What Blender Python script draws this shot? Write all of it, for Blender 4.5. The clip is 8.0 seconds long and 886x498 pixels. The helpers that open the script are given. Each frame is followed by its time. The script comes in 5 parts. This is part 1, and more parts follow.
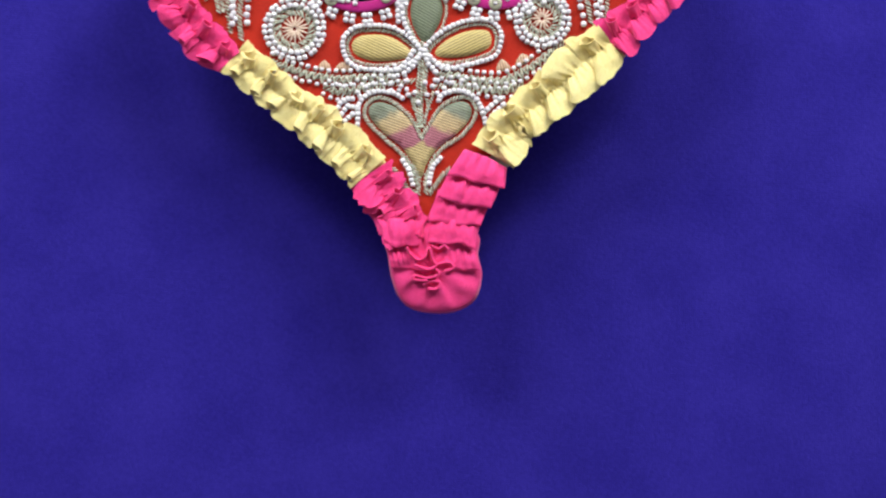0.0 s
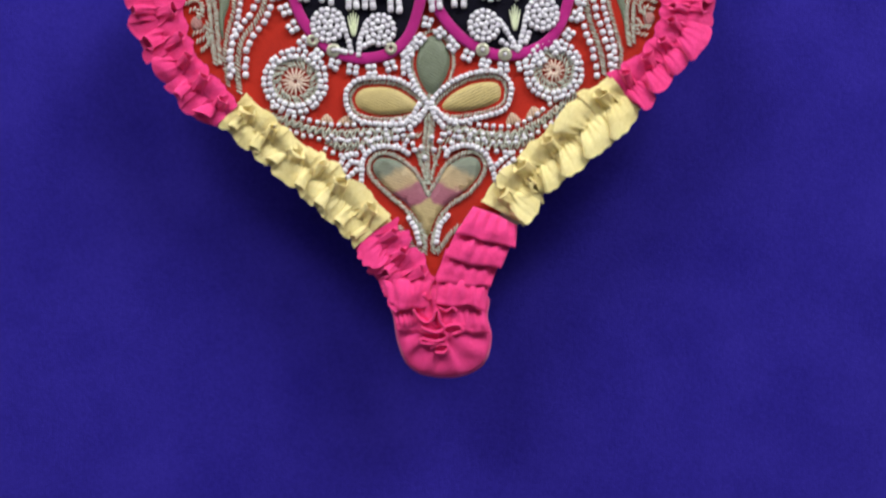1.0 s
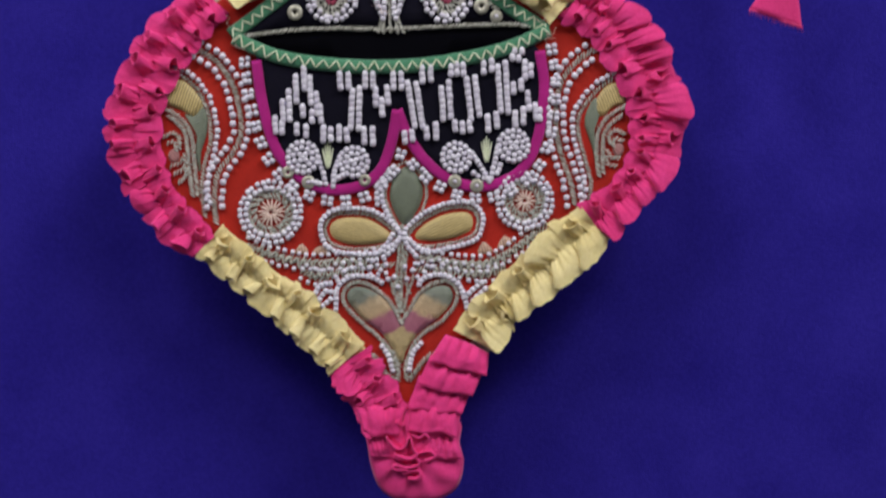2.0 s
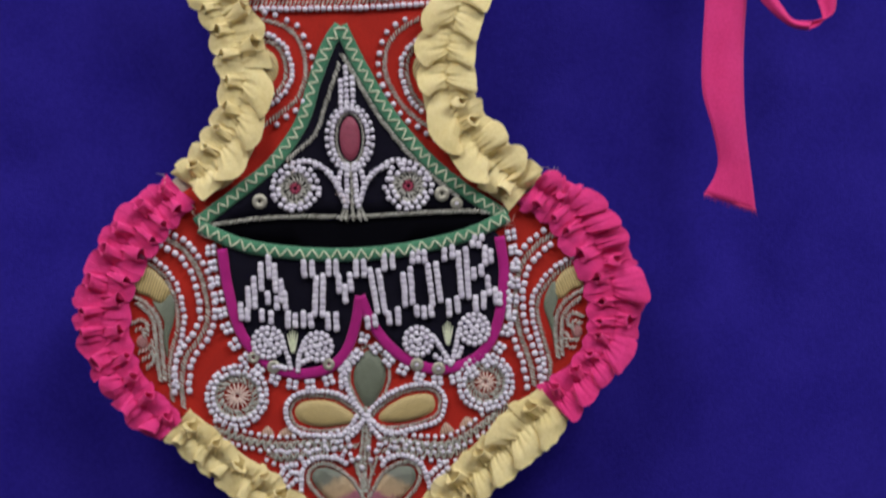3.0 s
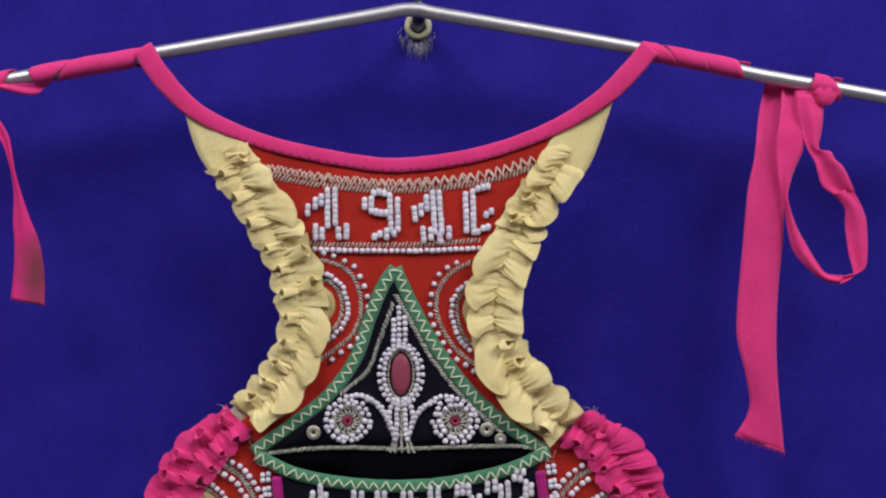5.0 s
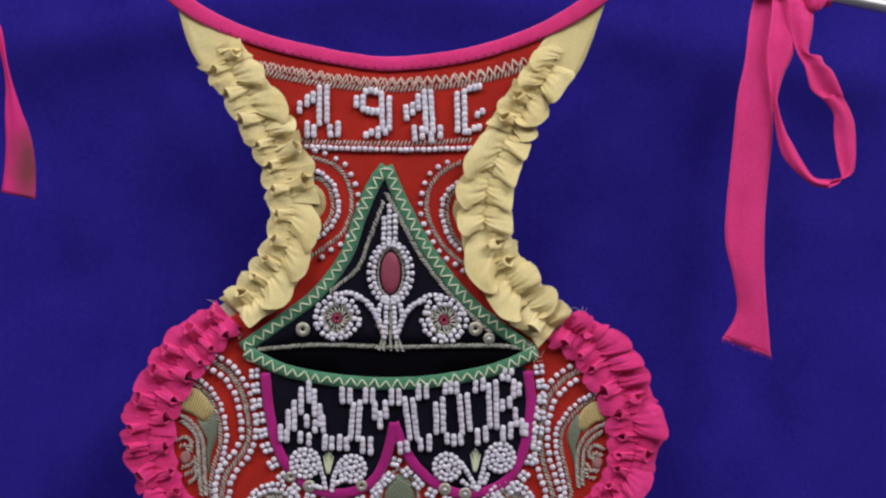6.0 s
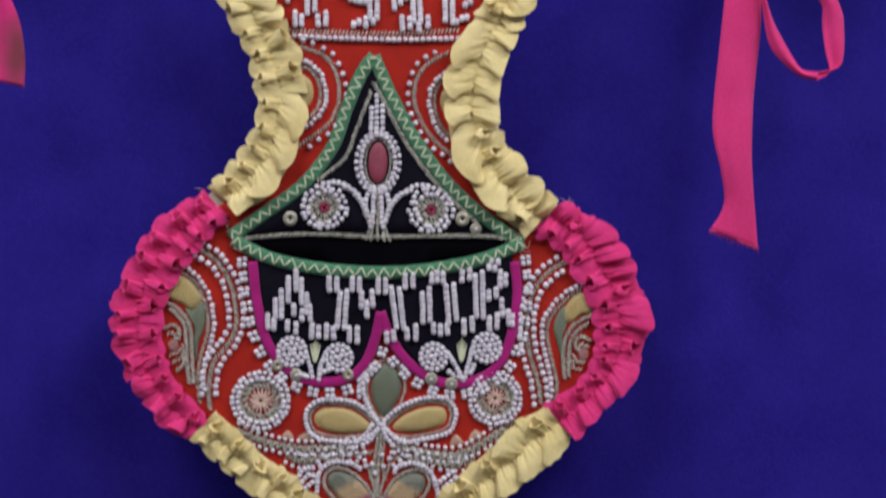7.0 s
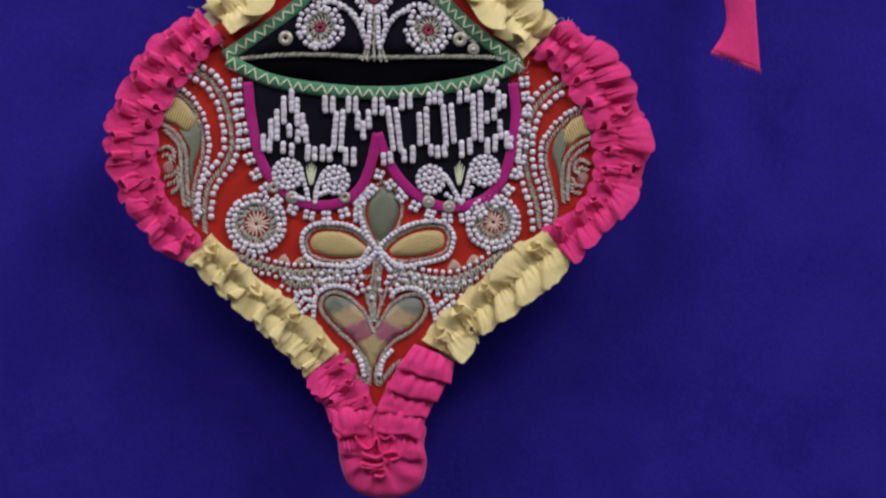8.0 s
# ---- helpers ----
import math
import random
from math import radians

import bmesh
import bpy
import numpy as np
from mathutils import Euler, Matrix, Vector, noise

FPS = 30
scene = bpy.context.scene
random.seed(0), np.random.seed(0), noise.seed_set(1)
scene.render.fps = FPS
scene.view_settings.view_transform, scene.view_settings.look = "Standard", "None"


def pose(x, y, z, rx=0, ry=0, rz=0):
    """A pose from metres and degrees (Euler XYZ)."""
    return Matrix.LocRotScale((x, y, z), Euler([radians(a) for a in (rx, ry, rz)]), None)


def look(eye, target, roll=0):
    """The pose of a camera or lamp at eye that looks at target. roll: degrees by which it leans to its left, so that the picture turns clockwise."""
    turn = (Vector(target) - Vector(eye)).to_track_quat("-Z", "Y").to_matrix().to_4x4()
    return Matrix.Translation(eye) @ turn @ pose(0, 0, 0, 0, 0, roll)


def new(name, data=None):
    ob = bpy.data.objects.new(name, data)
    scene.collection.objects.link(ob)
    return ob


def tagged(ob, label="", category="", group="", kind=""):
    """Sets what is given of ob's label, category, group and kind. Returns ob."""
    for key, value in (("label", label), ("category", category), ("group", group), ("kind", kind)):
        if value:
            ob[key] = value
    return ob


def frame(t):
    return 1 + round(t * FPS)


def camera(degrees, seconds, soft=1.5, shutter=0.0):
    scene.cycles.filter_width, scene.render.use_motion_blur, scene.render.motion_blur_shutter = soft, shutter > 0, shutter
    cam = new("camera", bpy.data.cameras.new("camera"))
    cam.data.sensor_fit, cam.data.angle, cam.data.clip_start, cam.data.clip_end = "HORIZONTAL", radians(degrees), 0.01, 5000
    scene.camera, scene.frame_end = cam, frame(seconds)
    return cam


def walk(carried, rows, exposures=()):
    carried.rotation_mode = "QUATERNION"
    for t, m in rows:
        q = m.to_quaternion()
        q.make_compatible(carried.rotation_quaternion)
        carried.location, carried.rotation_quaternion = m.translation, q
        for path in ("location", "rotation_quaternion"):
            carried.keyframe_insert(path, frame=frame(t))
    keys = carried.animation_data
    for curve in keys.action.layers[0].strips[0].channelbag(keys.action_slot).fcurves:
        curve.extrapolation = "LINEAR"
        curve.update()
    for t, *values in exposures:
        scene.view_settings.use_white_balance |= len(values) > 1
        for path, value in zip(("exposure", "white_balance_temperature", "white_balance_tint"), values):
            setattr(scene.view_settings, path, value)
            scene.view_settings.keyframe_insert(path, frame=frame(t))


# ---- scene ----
from mathutils import geometry

cam = camera(39.0, 8.0, soft=2.2, shutter=0.4)
PATH = [
    (0.0, (-0.0007, -0.4887, 1.2885), (0.0099, 0.0109, 1.2725), -0.83),
    (0.2, (-0.0049, -0.4748, 1.2906), (0.0120, 0.0247, 1.2760), -0.71),
    (0.5, (-0.0098, -0.4666, 1.2937), (0.0032, 0.0329, 1.2769), -0.88),
    (0.7, (-0.0115, -0.4652, 1.2931), (0.0055, 0.0343, 1.2785), -1.23),
    (1.0, (-0.0092, -0.4672, 1.3093), (0.0082, 0.0323, 1.2950), -0.99),
    (1.2, (-0.0095, -0.4689, 1.3154), (0.0118, 0.0305, 1.3019), -0.83),
    (2.3, (0.0051, -0.4779, 1.3757), (0.0206, 0.0217, 1.3617), -0.96),
    (2.5, (0.0005, -0.4798, 1.3889), (0.0219, 0.0196, 1.3760), -0.89),
    (2.7, (0.0108, -0.4809, 1.4091), (0.0292, 0.0186, 1.3947), -0.98),
    (3.0, (0.0178, -0.4847, 1.4251), (0.0346, 0.0149, 1.4137), -1.23),
    (3.2, (0.0116, -0.4862, 1.4432), (0.0290, 0.0132, 1.4278), -1.23),
    (3.5, (0.0008, -0.4900, 1.4674), (0.0203, 0.0095, 1.4566), -0.78),
    (3.7, (-0.0024, -0.4937, 1.4903), (0.0145, 0.0058, 1.4762), -0.48),
    (4.0, (0.0003, -0.4982, 1.5084), (0.0167, 0.0014, 1.4983), -0.03),
    (4.2, (-0.0010, -0.5004, 1.5199), (0.0166, -0.0009, 1.5078), 0.23),
    (5.3, (-0.0027, -0.5075, 1.5207), (0.0155, -0.0079, 1.5086), 0.64),
    (5.5, (-0.0045, -0.5076, 1.5108), (0.0150, -0.0082, 1.4981), 0.75),
    (5.8, (0.0004, -0.5099, 1.4887), (0.0170, -0.0104, 1.4740), 1.17),
    (6.0, (-0.0017, -0.5096, 1.4797), (0.0198, -0.0102, 1.4678), 1.19),
    (6.2, (0.0038, -0.5112, 1.4777), (0.0201, -0.0117, 1.4631), 0.98),
    (6.5, (0.0019, -0.5120, 1.4696), (0.0211, -0.0125, 1.4563), 1.13),
    (6.8, (0.0062, -0.5129, 1.4591), (0.0232, -0.0133, 1.4449), 1.12),
    (7.0, (0.0093, -0.5125, 1.4394), (0.0261, -0.0131, 1.4233), 1.42),
    (7.2, (0.0092, -0.5122, 1.4255), (0.0265, -0.0127, 1.4113), 1.22),
    (7.5, (0.0170, -0.5110, 1.4069), (0.0298, -0.0118, 1.3832), 1.03),
    (7.7, (0.0134, -0.5100, 1.3828), (0.0304, -0.0105, 1.3682), 1.17),
    (8.0, (0.0179, -0.5093, 1.3746), (0.0291, -0.0099, 1.3510), 1.37),
]

EXPOSURES = [(0.0, 1.2, 7000, 5), (0.5, 0.96, 6950, 6), (1.0, 0.87, 6850, 9), (1.3, 0.67, 6800, 12), (2.2, 0.22, 6650, 18), (2.6, 0.17, 6650, 19), (4.0, 0.17, 6650, 19), (5.5, 0.17, 6650, 19), (7.0, 0.17, 6650, 19), (8.0, 0.17, 6650, 20)]
walk(cam, [(t, look(eye, target, roll)) for t, eye, target, roll in PATH], EXPOSURES)

# ---- light: two diffused ceiling panels of the gallery, a closed room, no daylight ----
world = bpy.data.worlds.new("room_air")
world.use_nodes = True
world.node_tree.nodes["Background"].inputs["Color"].default_value = (0.05, 0.05, 0.055, 1)
world.node_tree.nodes["Background"].inputs["Strength"].default_value = 0.3
scene.world = world
PANELS = [(-0.75, -0.8, 19.5), (0.8, -0.8, 23.5)]
for px, py, watts in PANELS:
    lamp_data = bpy.data.lights.new("ceiling_panel_light", "AREA")
    lamp_data.shape, lamp_data.size, lamp_data.size_y = "RECTANGLE", 1.0, 0.6
    lamp_data.energy, lamp_data.color = watts, (0.93, 0.965, 1.0)
    lamp = new("ceiling_panel_light", lamp_data)
    lamp.matrix_world = look((px, py, 2.64), (px * 0.3, 0.0, 1.4))


# ---- materials ----
def material(name):
    m = bpy.data.materials.new(name)
    m.use_nodes = True
    return m, m.node_tree.nodes, m.node_tree.links, m.node_tree.nodes["Principled BSDF"]


def cloth(name, dark, light, weave=2600.0, grain=60.0, rough=0.85, bump=0.25, sheen=0.2, fuzz=0.0, spec=0.2, soft_light=0.0):
    """Woven or napped cloth: two tones in patches and in fine grain, threads in the relief."""
    m, nodes, links, bsdf = material(name)
    tex = nodes.new("ShaderNodeTexCoord")
    patch = nodes.new("ShaderNodeTexNoise")
    patch.inputs["Scale"].default_value, patch.inputs["Detail"].default_value = grain, 4
    fine = nodes.new("ShaderNodeTexNoise")
    fine.inputs["Scale"].default_value, fine.inputs["Detail"].default_value = grain * 22, 3
    mix = nodes.new("ShaderNodeMath")
    mix.operation = "MULTIPLY_ADD"
    mix.inputs[1].default_value = 0.5
    ramp = nodes.new("ShaderNodeValToRGB")
    ramp.color_ramp.elements[0].position, ramp.color_ramp.elements[1].position = 0.25, 1.0
    ramp.color_ramp.elements[0].color, ramp.color_ramp.elements[1].color = (*dark, 1), (*light, 1)
    half = nodes.new("ShaderNodeMath")
    half.operation, half.inputs[1].default_value = "MULTIPLY", 0.75
    links.new(tex.outputs["Object"], patch.inputs["Vector"])
    links.new(tex.outputs["Object"], fine.inputs["Vector"])
    links.new(patch.outputs["Fac"], half.inputs[0])
    links.new(fine.outputs["Fac"], mix.inputs[0])
    links.new(half.outputs[0], mix.inputs[2])
    links.new(mix.outputs[0], ramp.inputs["Fac"])
    links.new(ramp.outputs["Color"], bsdf.inputs["Base Color"])
    add = nodes.new("ShaderNodeMath")
    add.operation = "ADD"
    for axis in ("X", "Z"):
        wave = nodes.new("ShaderNodeTexWave")
        wave.bands_direction = axis
        wave.inputs["Scale"].default_value = weave / 6.283
        wave.inputs["Distortion"].default_value, wave.inputs["Detail Scale"].default_value = 6.0, 2.0
        links.new(tex.outputs["Object"], wave.inputs["Vector"])
        links.new(wave.outputs["Fac"], add.inputs[0 if axis == "X" else 1])
    total, calm = nodes.new("ShaderNodeMath"), nodes.new("ShaderNodeMath")
    total.operation, total.inputs[1].default_value = "MULTIPLY_ADD", 1.6 + fuzz
    calm.operation, calm.inputs[1].default_value = "MULTIPLY", 0.45
    links.new(fine.outputs["Fac"], total.inputs[0])
    links.new(add.outputs[0], calm.inputs[0])
    links.new(calm.outputs[0], total.inputs[2])
    relief = nodes.new("ShaderNodeBump")
    relief.inputs["Strength"].default_value, relief.inputs["Distance"].default_value = bump, 0.0003
    links.new(total.outputs[0], relief.inputs["Height"])
    links.new(relief.outputs["Normal"], bsdf.inputs["Normal"])
    bsdf.inputs["Roughness"].default_value = rough
    bsdf.inputs["Specular IOR Level"].default_value = spec
    bsdf.inputs["Sheen Weight"].default_value = sheen
    bsdf.inputs["Sheen Roughness"].default_value = 0.5
    if soft_light:
        bsdf.inputs["Subsurface Weight"].default_value = soft_light
        bsdf.inputs["Subsurface Radius"].default_value = (1.0, 0.7, 0.6)
        bsdf.inputs["Subsurface Scale"].default_value = 0.0022
    return m


def thread(name, dark, light, scale=900.0, rough=0.45, metal=0.0, spec=0.4):
    """Embroidery thread or cord: fine streaks of two tones."""
    m, nodes, links, bsdf = material(name)
    tex = nodes.new("ShaderNodeTexCoord")
    streak = nodes.new("ShaderNodeTexNoise")
    streak.inputs["Scale"].default_value, streak.inputs["Detail"].default_value = scale, 3
    ramp = nodes.new("ShaderNodeValToRGB")
    ramp.color_ramp.elements[0].position, ramp.color_ramp.elements[1].position = 0.3, 0.72
    ramp.color_ramp.elements[0].color, ramp.color_ramp.elements[1].color = (*dark, 1), (*light, 1)
    links.new(tex.outputs["Object"], streak.inputs["Vector"])
    links.new(streak.outputs["Fac"], ramp.inputs["Fac"])
    links.new(ramp.outputs["Color"], bsdf.inputs["Base Color"])
    bsdf.inputs["Roughness"].default_value, bsdf.inputs["Metallic"].default_value = rough, metal
    bsdf.inputs["Specular IOR Level"].default_value = spec
    return m


def satin(name, stops, angle, lo=0.0, hi=1.0, vee=0.0):
    """Satin stitch: parallel threads in the relief; stops are dyed bands over the height lo to hi."""
    m, nodes, links, bsdf = material(name)
    tex = nodes.new("ShaderNodeTexCoord")
    turn = nodes.new("ShaderNodeMapping")
    turn.inputs["Rotation"].default_value = (0, radians(angle), 0)
    wave = nodes.new("ShaderNodeTexWave")
    wave.bands_direction = "X"
    wave.inputs["Scale"].default_value, wave.inputs["Distortion"].default_value = 300.0, 2.0
    wave.inputs["Detail Scale"].default_value = 4.0
    noise_tex = nodes.new("ShaderNodeTexNoise")
    noise_tex.inputs["Scale"].default_value = 260.0
    split = nodes.new("ShaderNodeSeparateXYZ")
    span = nodes.new("ShaderNodeMapRange")
    span.inputs["From Min"].default_value, span.inputs["From Max"].default_value = lo, hi
    jitter = nodes.new("ShaderNodeMath")
    jitter.operation, jitter.inputs[1].default_value = "MULTIPLY_ADD", 0.16
    ramp = nodes.new("ShaderNodeValToRGB")
    while len(ramp.color_ramp.elements) < len(stops):
        ramp.color_ramp.elements.new(0.5)
    for e, (pos, col) in zip(ramp.color_ramp.elements, stops):
        e.position, e.color = pos, (*col, 1)
    links.new(tex.outputs["Object"], turn.inputs["Vector"])
    links.new(turn.outputs["Vector"], wave.inputs["Vector"])
    links.new(tex.outputs["Object"], noise_tex.inputs["Vector"])
    links.new(tex.outputs["Object"], split.inputs["Vector"])
    wing, rise = nodes.new("ShaderNodeMath"), nodes.new("ShaderNodeMath")
    wing.operation, rise.operation, rise.inputs[1].default_value = "ABSOLUTE", "MULTIPLY_ADD", vee
    links.new(split.outputs["X"], wing.inputs[0])
    links.new(wing.outputs[0], rise.inputs[0])
    links.new(split.outputs["Z"], rise.inputs[2])
    links.new(rise.outputs[0], span.inputs["Value"])
    links.new(noise_tex.outputs["Fac"], jitter.inputs[0])
    links.new(span.outputs["Result"], jitter.inputs[2])
    links.new(jitter.outputs[0], ramp.inputs["Fac"])
    shade = nodes.new("ShaderNodeMixRGB")
    shade.blend_type = "MULTIPLY"
    shade.inputs["Fac"].default_value = 0.5
    links.new(ramp.outputs["Color"], shade.inputs["Color1"])
    links.new(wave.outputs["Color"], shade.inputs["Color2"])
    links.new(shade.outputs["Color"], bsdf.inputs["Base Color"])
    relief = nodes.new("ShaderNodeBump")
    relief.inputs["Strength"].default_value, relief.inputs["Distance"].default_value = 0.5, 0.0003
    links.new(wave.outputs["Fac"], relief.inputs["Height"])
    links.new(relief.outputs["Normal"], bsdf.inputs["Normal"])
    bsdf.inputs["Roughness"].default_value = 0.5
    return m


def plain(name, colour, rough, metal=0.0, vary=0.1, scale=300.0, bump=0.05):
    m, nodes, links, bsdf = material(name)
    tex = nodes.new("ShaderNodeTexCoord")
    spots = nodes.new("ShaderNodeTexNoise")
    spots.inputs["Scale"].default_value, spots.inputs["Detail"].default_value = scale, 4
    ramp = nodes.new("ShaderNodeValToRGB")
    ramp.color_ramp.elements[0].color = (*[c * (1 - vary) for c in colour], 1)
    ramp.color_ramp.elements[1].color = (*[min(1, c * (1 + vary)) for c in colour], 1)
    links.new(tex.outputs["Object"], spots.inputs["Vector"])
    links.new(spots.outputs["Fac"], ramp.inputs["Fac"])
    links.new(ramp.outputs["Color"], bsdf.inputs["Base Color"])
    relief = nodes.new("ShaderNodeBump")
    relief.inputs["Strength"].default_value, relief.inputs["Distance"].default_value = bump, 0.0005
    links.new(spots.outputs["Fac"], relief.inputs["Height"])
    links.new(relief.outputs["Normal"], bsdf.inputs["Normal"])
    bsdf.inputs["Roughness"].default_value, bsdf.inputs["Metallic"].default_value = rough, metal
    return m


def glass_bead():
    """Opaque white glass with a faint lilac cast; each bead a little different."""
    m, nodes, links, bsdf = material("white_glass_bead")
    info = nodes.new("ShaderNodeObjectInfo")
    geo = nodes.new("ShaderNodeNewGeometry")
    add = nodes.new("ShaderNodeMath")
    add.operation = "ADD"
    wrap = nodes.new("ShaderNodeMath")
    wrap.operation = "FRACT"
    ramp = nodes.new("ShaderNodeValToRGB")
    ramp.color_ramp.elements[0].color = (0.64, 0.61, 0.67, 1)
    ramp.color_ramp.elements[1].color = (0.81, 0.79, 0.83, 1)
    links.new(info.outputs["Random"], add.inputs[0])
    links.new(geo.outputs["Random Per Island"], add.inputs[1])
    links.new(add.outputs[0], wrap.inputs[0])
    links.new(wrap.outputs[0], ramp.inputs["Fac"])
    links.new(ramp.outputs["Color"], bsdf.inputs["Base Color"])
    bsdf.inputs["Roughness"].default_value = 0.28
    bsdf.inputs["Subsurface Weight"].default_value = 0.35
    bsdf.inputs["Subsurface Radius"].default_value = (1.0, 0.95, 1.0)
    bsdf.inputs["Subsurface Scale"].default_value = 0.001
    return m


WALL_BLUE = cloth("blue_wall_cloth", (0.0106, 0.0060, 0.180), (0.0312, 0.0203, 0.305), weave=2400, grain=30, bump=0.33, sheen=0.02, spec=0.12)
RED = cloth("red_wool_cloth", (0.26, 0.011, 0.006), (0.60, 0.027, 0.011), weave=3800, grain=55, bump=0.3, sheen=0.1, fuzz=1.0)
BLACK = cloth("black_velvet", (0.004, 0.004, 0.008), (0.014, 0.013, 0.022), weave=5200, grain=60, rough=1.0, bump=0.2, sheen=0.0, fuzz=1.0, spec=0.04)
# darker than the velvet: the shade inside the pocket is put into this colour
SHADE_LINING = cloth("shade_black_lining", (0.002, 0.002, 0.003), (0.004, 0.004, 0.006), rough=1.0, sheen=0.0, spec=0.02)
PINK = cloth("pink_silk_ribbon", (0.70, 0.023, 0.14), (0.95, 0.062, 0.285), weave=4300, grain=45, rough=0.75, bump=0.3, sheen=0.15, soft_light=0.2)
YELLOW = cloth("cream_yellow_ribbon", (0.72, 0.56, 0.20), (0.96, 0.82, 0.42), weave=4300, grain=45, rough=0.75, bump=0.3, sheen=0.15, soft_light=0.2)
GREEN = cloth("green_binding_tape", (0.035, 0.15, 0.075), (0.085, 0.30, 0.16), weave=5000, grain=70, rough=0.75)
PURPLE = cloth("magenta_binding_tape", (0.32, 0.006, 0.13), (0.55, 0.016, 0.25), weave=5000, grain=70, rough=0.75)
CANVAS = cloth("natural_backing_cloth", (0.5, 0.43, 0.3), (0.68, 0.6, 0.45), weave=5000)
GOLD = thread("tarnished_metal_thread", (0.22, 0.22, 0.165), (0.76, 0.755, 0.64), rough=0.42, metal=0.2)
PALE = thread("pale_pink_thread", (0.66, 0.44, 0.34), (0.88, 0.72, 0.6))
LIME = thread("pale_green_yellow_thread", (0.62, 0.7, 0.42), (0.9, 0.93, 0.7))
PINKTHREAD = thread("rose_thread", (0.32, 0.03, 0.07), (0.52, 0.08, 0.14))
DARKTHREAD = thread("dark_stitch_thread", (0.03, 0.005, 0.012), (0.1, 0.01, 0.03))
STRING = thread("white_sewing_string", (0.5, 0.48, 0.5), (0.7, 0.68, 0.7))
BEAD = glass_bead()
SEQUIN = plain("dulled_metal_sequin", (0.46, 0.45, 0.34), 0.42, 0.4, 0.2, 500)
STEEL = plain("brushed_aluminium_rod", (0.58, 0.58, 0.56), 0.5, 1.0, 0.06, 140, 0.08)
PEG = plain("dark_steel_peg", (0.12, 0.12, 0.13), 0.4, 0.8, 0.2, 200)
BRASS = plain("pale_plastic_plug", (0.5, 0.5, 0.3), 0.5, 0.0, 0.2, 400)
FIBRE = thread("frayed_grey_fibres", (0.2, 0.18, 0.3), (0.5, 0.47, 0.55), rough=0.9, spec=0.1)
PLASTER = plain("white_plaster", (0.76, 0.75, 0.73), 0.9, 0.0, 0.05, 12)
FLOOR = plain("grey_stone_floor", (0.3, 0.29, 0.28), 0.5, 0.0, 0.2, 8)
BUFF = [(0.0, (0.62, 0.47, 0.17)), (0.5, (0.72, 0.57, 0.24)), (1.0, (0.66, 0.52, 0.24))]
SAGE = [(0.0, (0.17, 0.20, 0.12)), (0.5, (0.24, 0.29, 0.2)), (1.0, (0.20, 0.24, 0.15))]

# ---- building helpers; the plan is in millimetres: x right, z up from the pocket's mouth, f out from the cloth ----
LEVEL = 1.426


def at(x, z, f=0.0):
    return Vector((x / 1000, -f / 1000, LEVEL + z / 1000))


def resample(points, n, closed=False):
    """A smooth line through the points, in n even steps."""
    p = [np.array(q, float) for q in points]
    if closed:
        p = p + [p[0]]
        ext = [p[-2]] + p + [p[1]]
    else:
        ext = [2 * p[0] - p[1]] + p + [2 * p[-1] - p[-2]]
    fine = []
    for a, b, c, d in zip(ext, ext[1:], ext[2:], ext[3:]):
        for k in range(24):
            t = k / 24
            fine.append(0.5 * (2 * b + (c - a) * t + (2 * a - 5 * b + 4 * c - d) * t * t + (3 * b - a - 3 * c + d) * t ** 3))
    fine.append(p[-1])
    fine = np.array(fine)
    run = np.r_[0, np.cumsum(np.linalg.norm(np.diff(fine, axis=0), axis=1))]
    s = np.linspace(0, run[-1], n, endpoint=not closed)
    return np.stack([np.interp(s, run, fine[:, k]) for k in range(fine.shape[1])], 1)


def length(points, closed=False):
    q = resample(points, 200, closed)
    return float(np.linalg.norm(np.diff(q, axis=0), axis=1).sum())


def root(ob):
    while ob.parent:
        ob = ob.parent
    return ob


def thing(name, x, z, f, label, category, group="", kind=""):
    ob = new(name)
    ob.location = at(x, z, f)
    ob.empty_display_size = 0.01
    return tagged(ob, label, category, group, kind)


def mesh_of(name, verts, faces, mat, smooth=True):
    me = bpy.data.meshes.new(name)
    me.from_pydata([tuple(v) for v in verts], [], faces)
    me.materials.append(mat)
    if smooth:
        me.shade_smooth()
    me.update()
    return me


def part(name, verts, faces, mat, parent, label="", kind="", thick=0.0, smooth=True):
    """One mesh under a thing or under a part; verts are places in the room."""
    o = root(parent).location
    ob = new(name, mesh_of(name, [Vector(v) - o for v in verts], faces, mat, smooth))
    ob.parent = parent
    if thick:
        mod = ob.modifiers.new("cloth_thickness", "SOLIDIFY")
        mod.thickness, mod.offset = thick / 1000, 0.0
    return tagged(ob, label, "", "", kind)


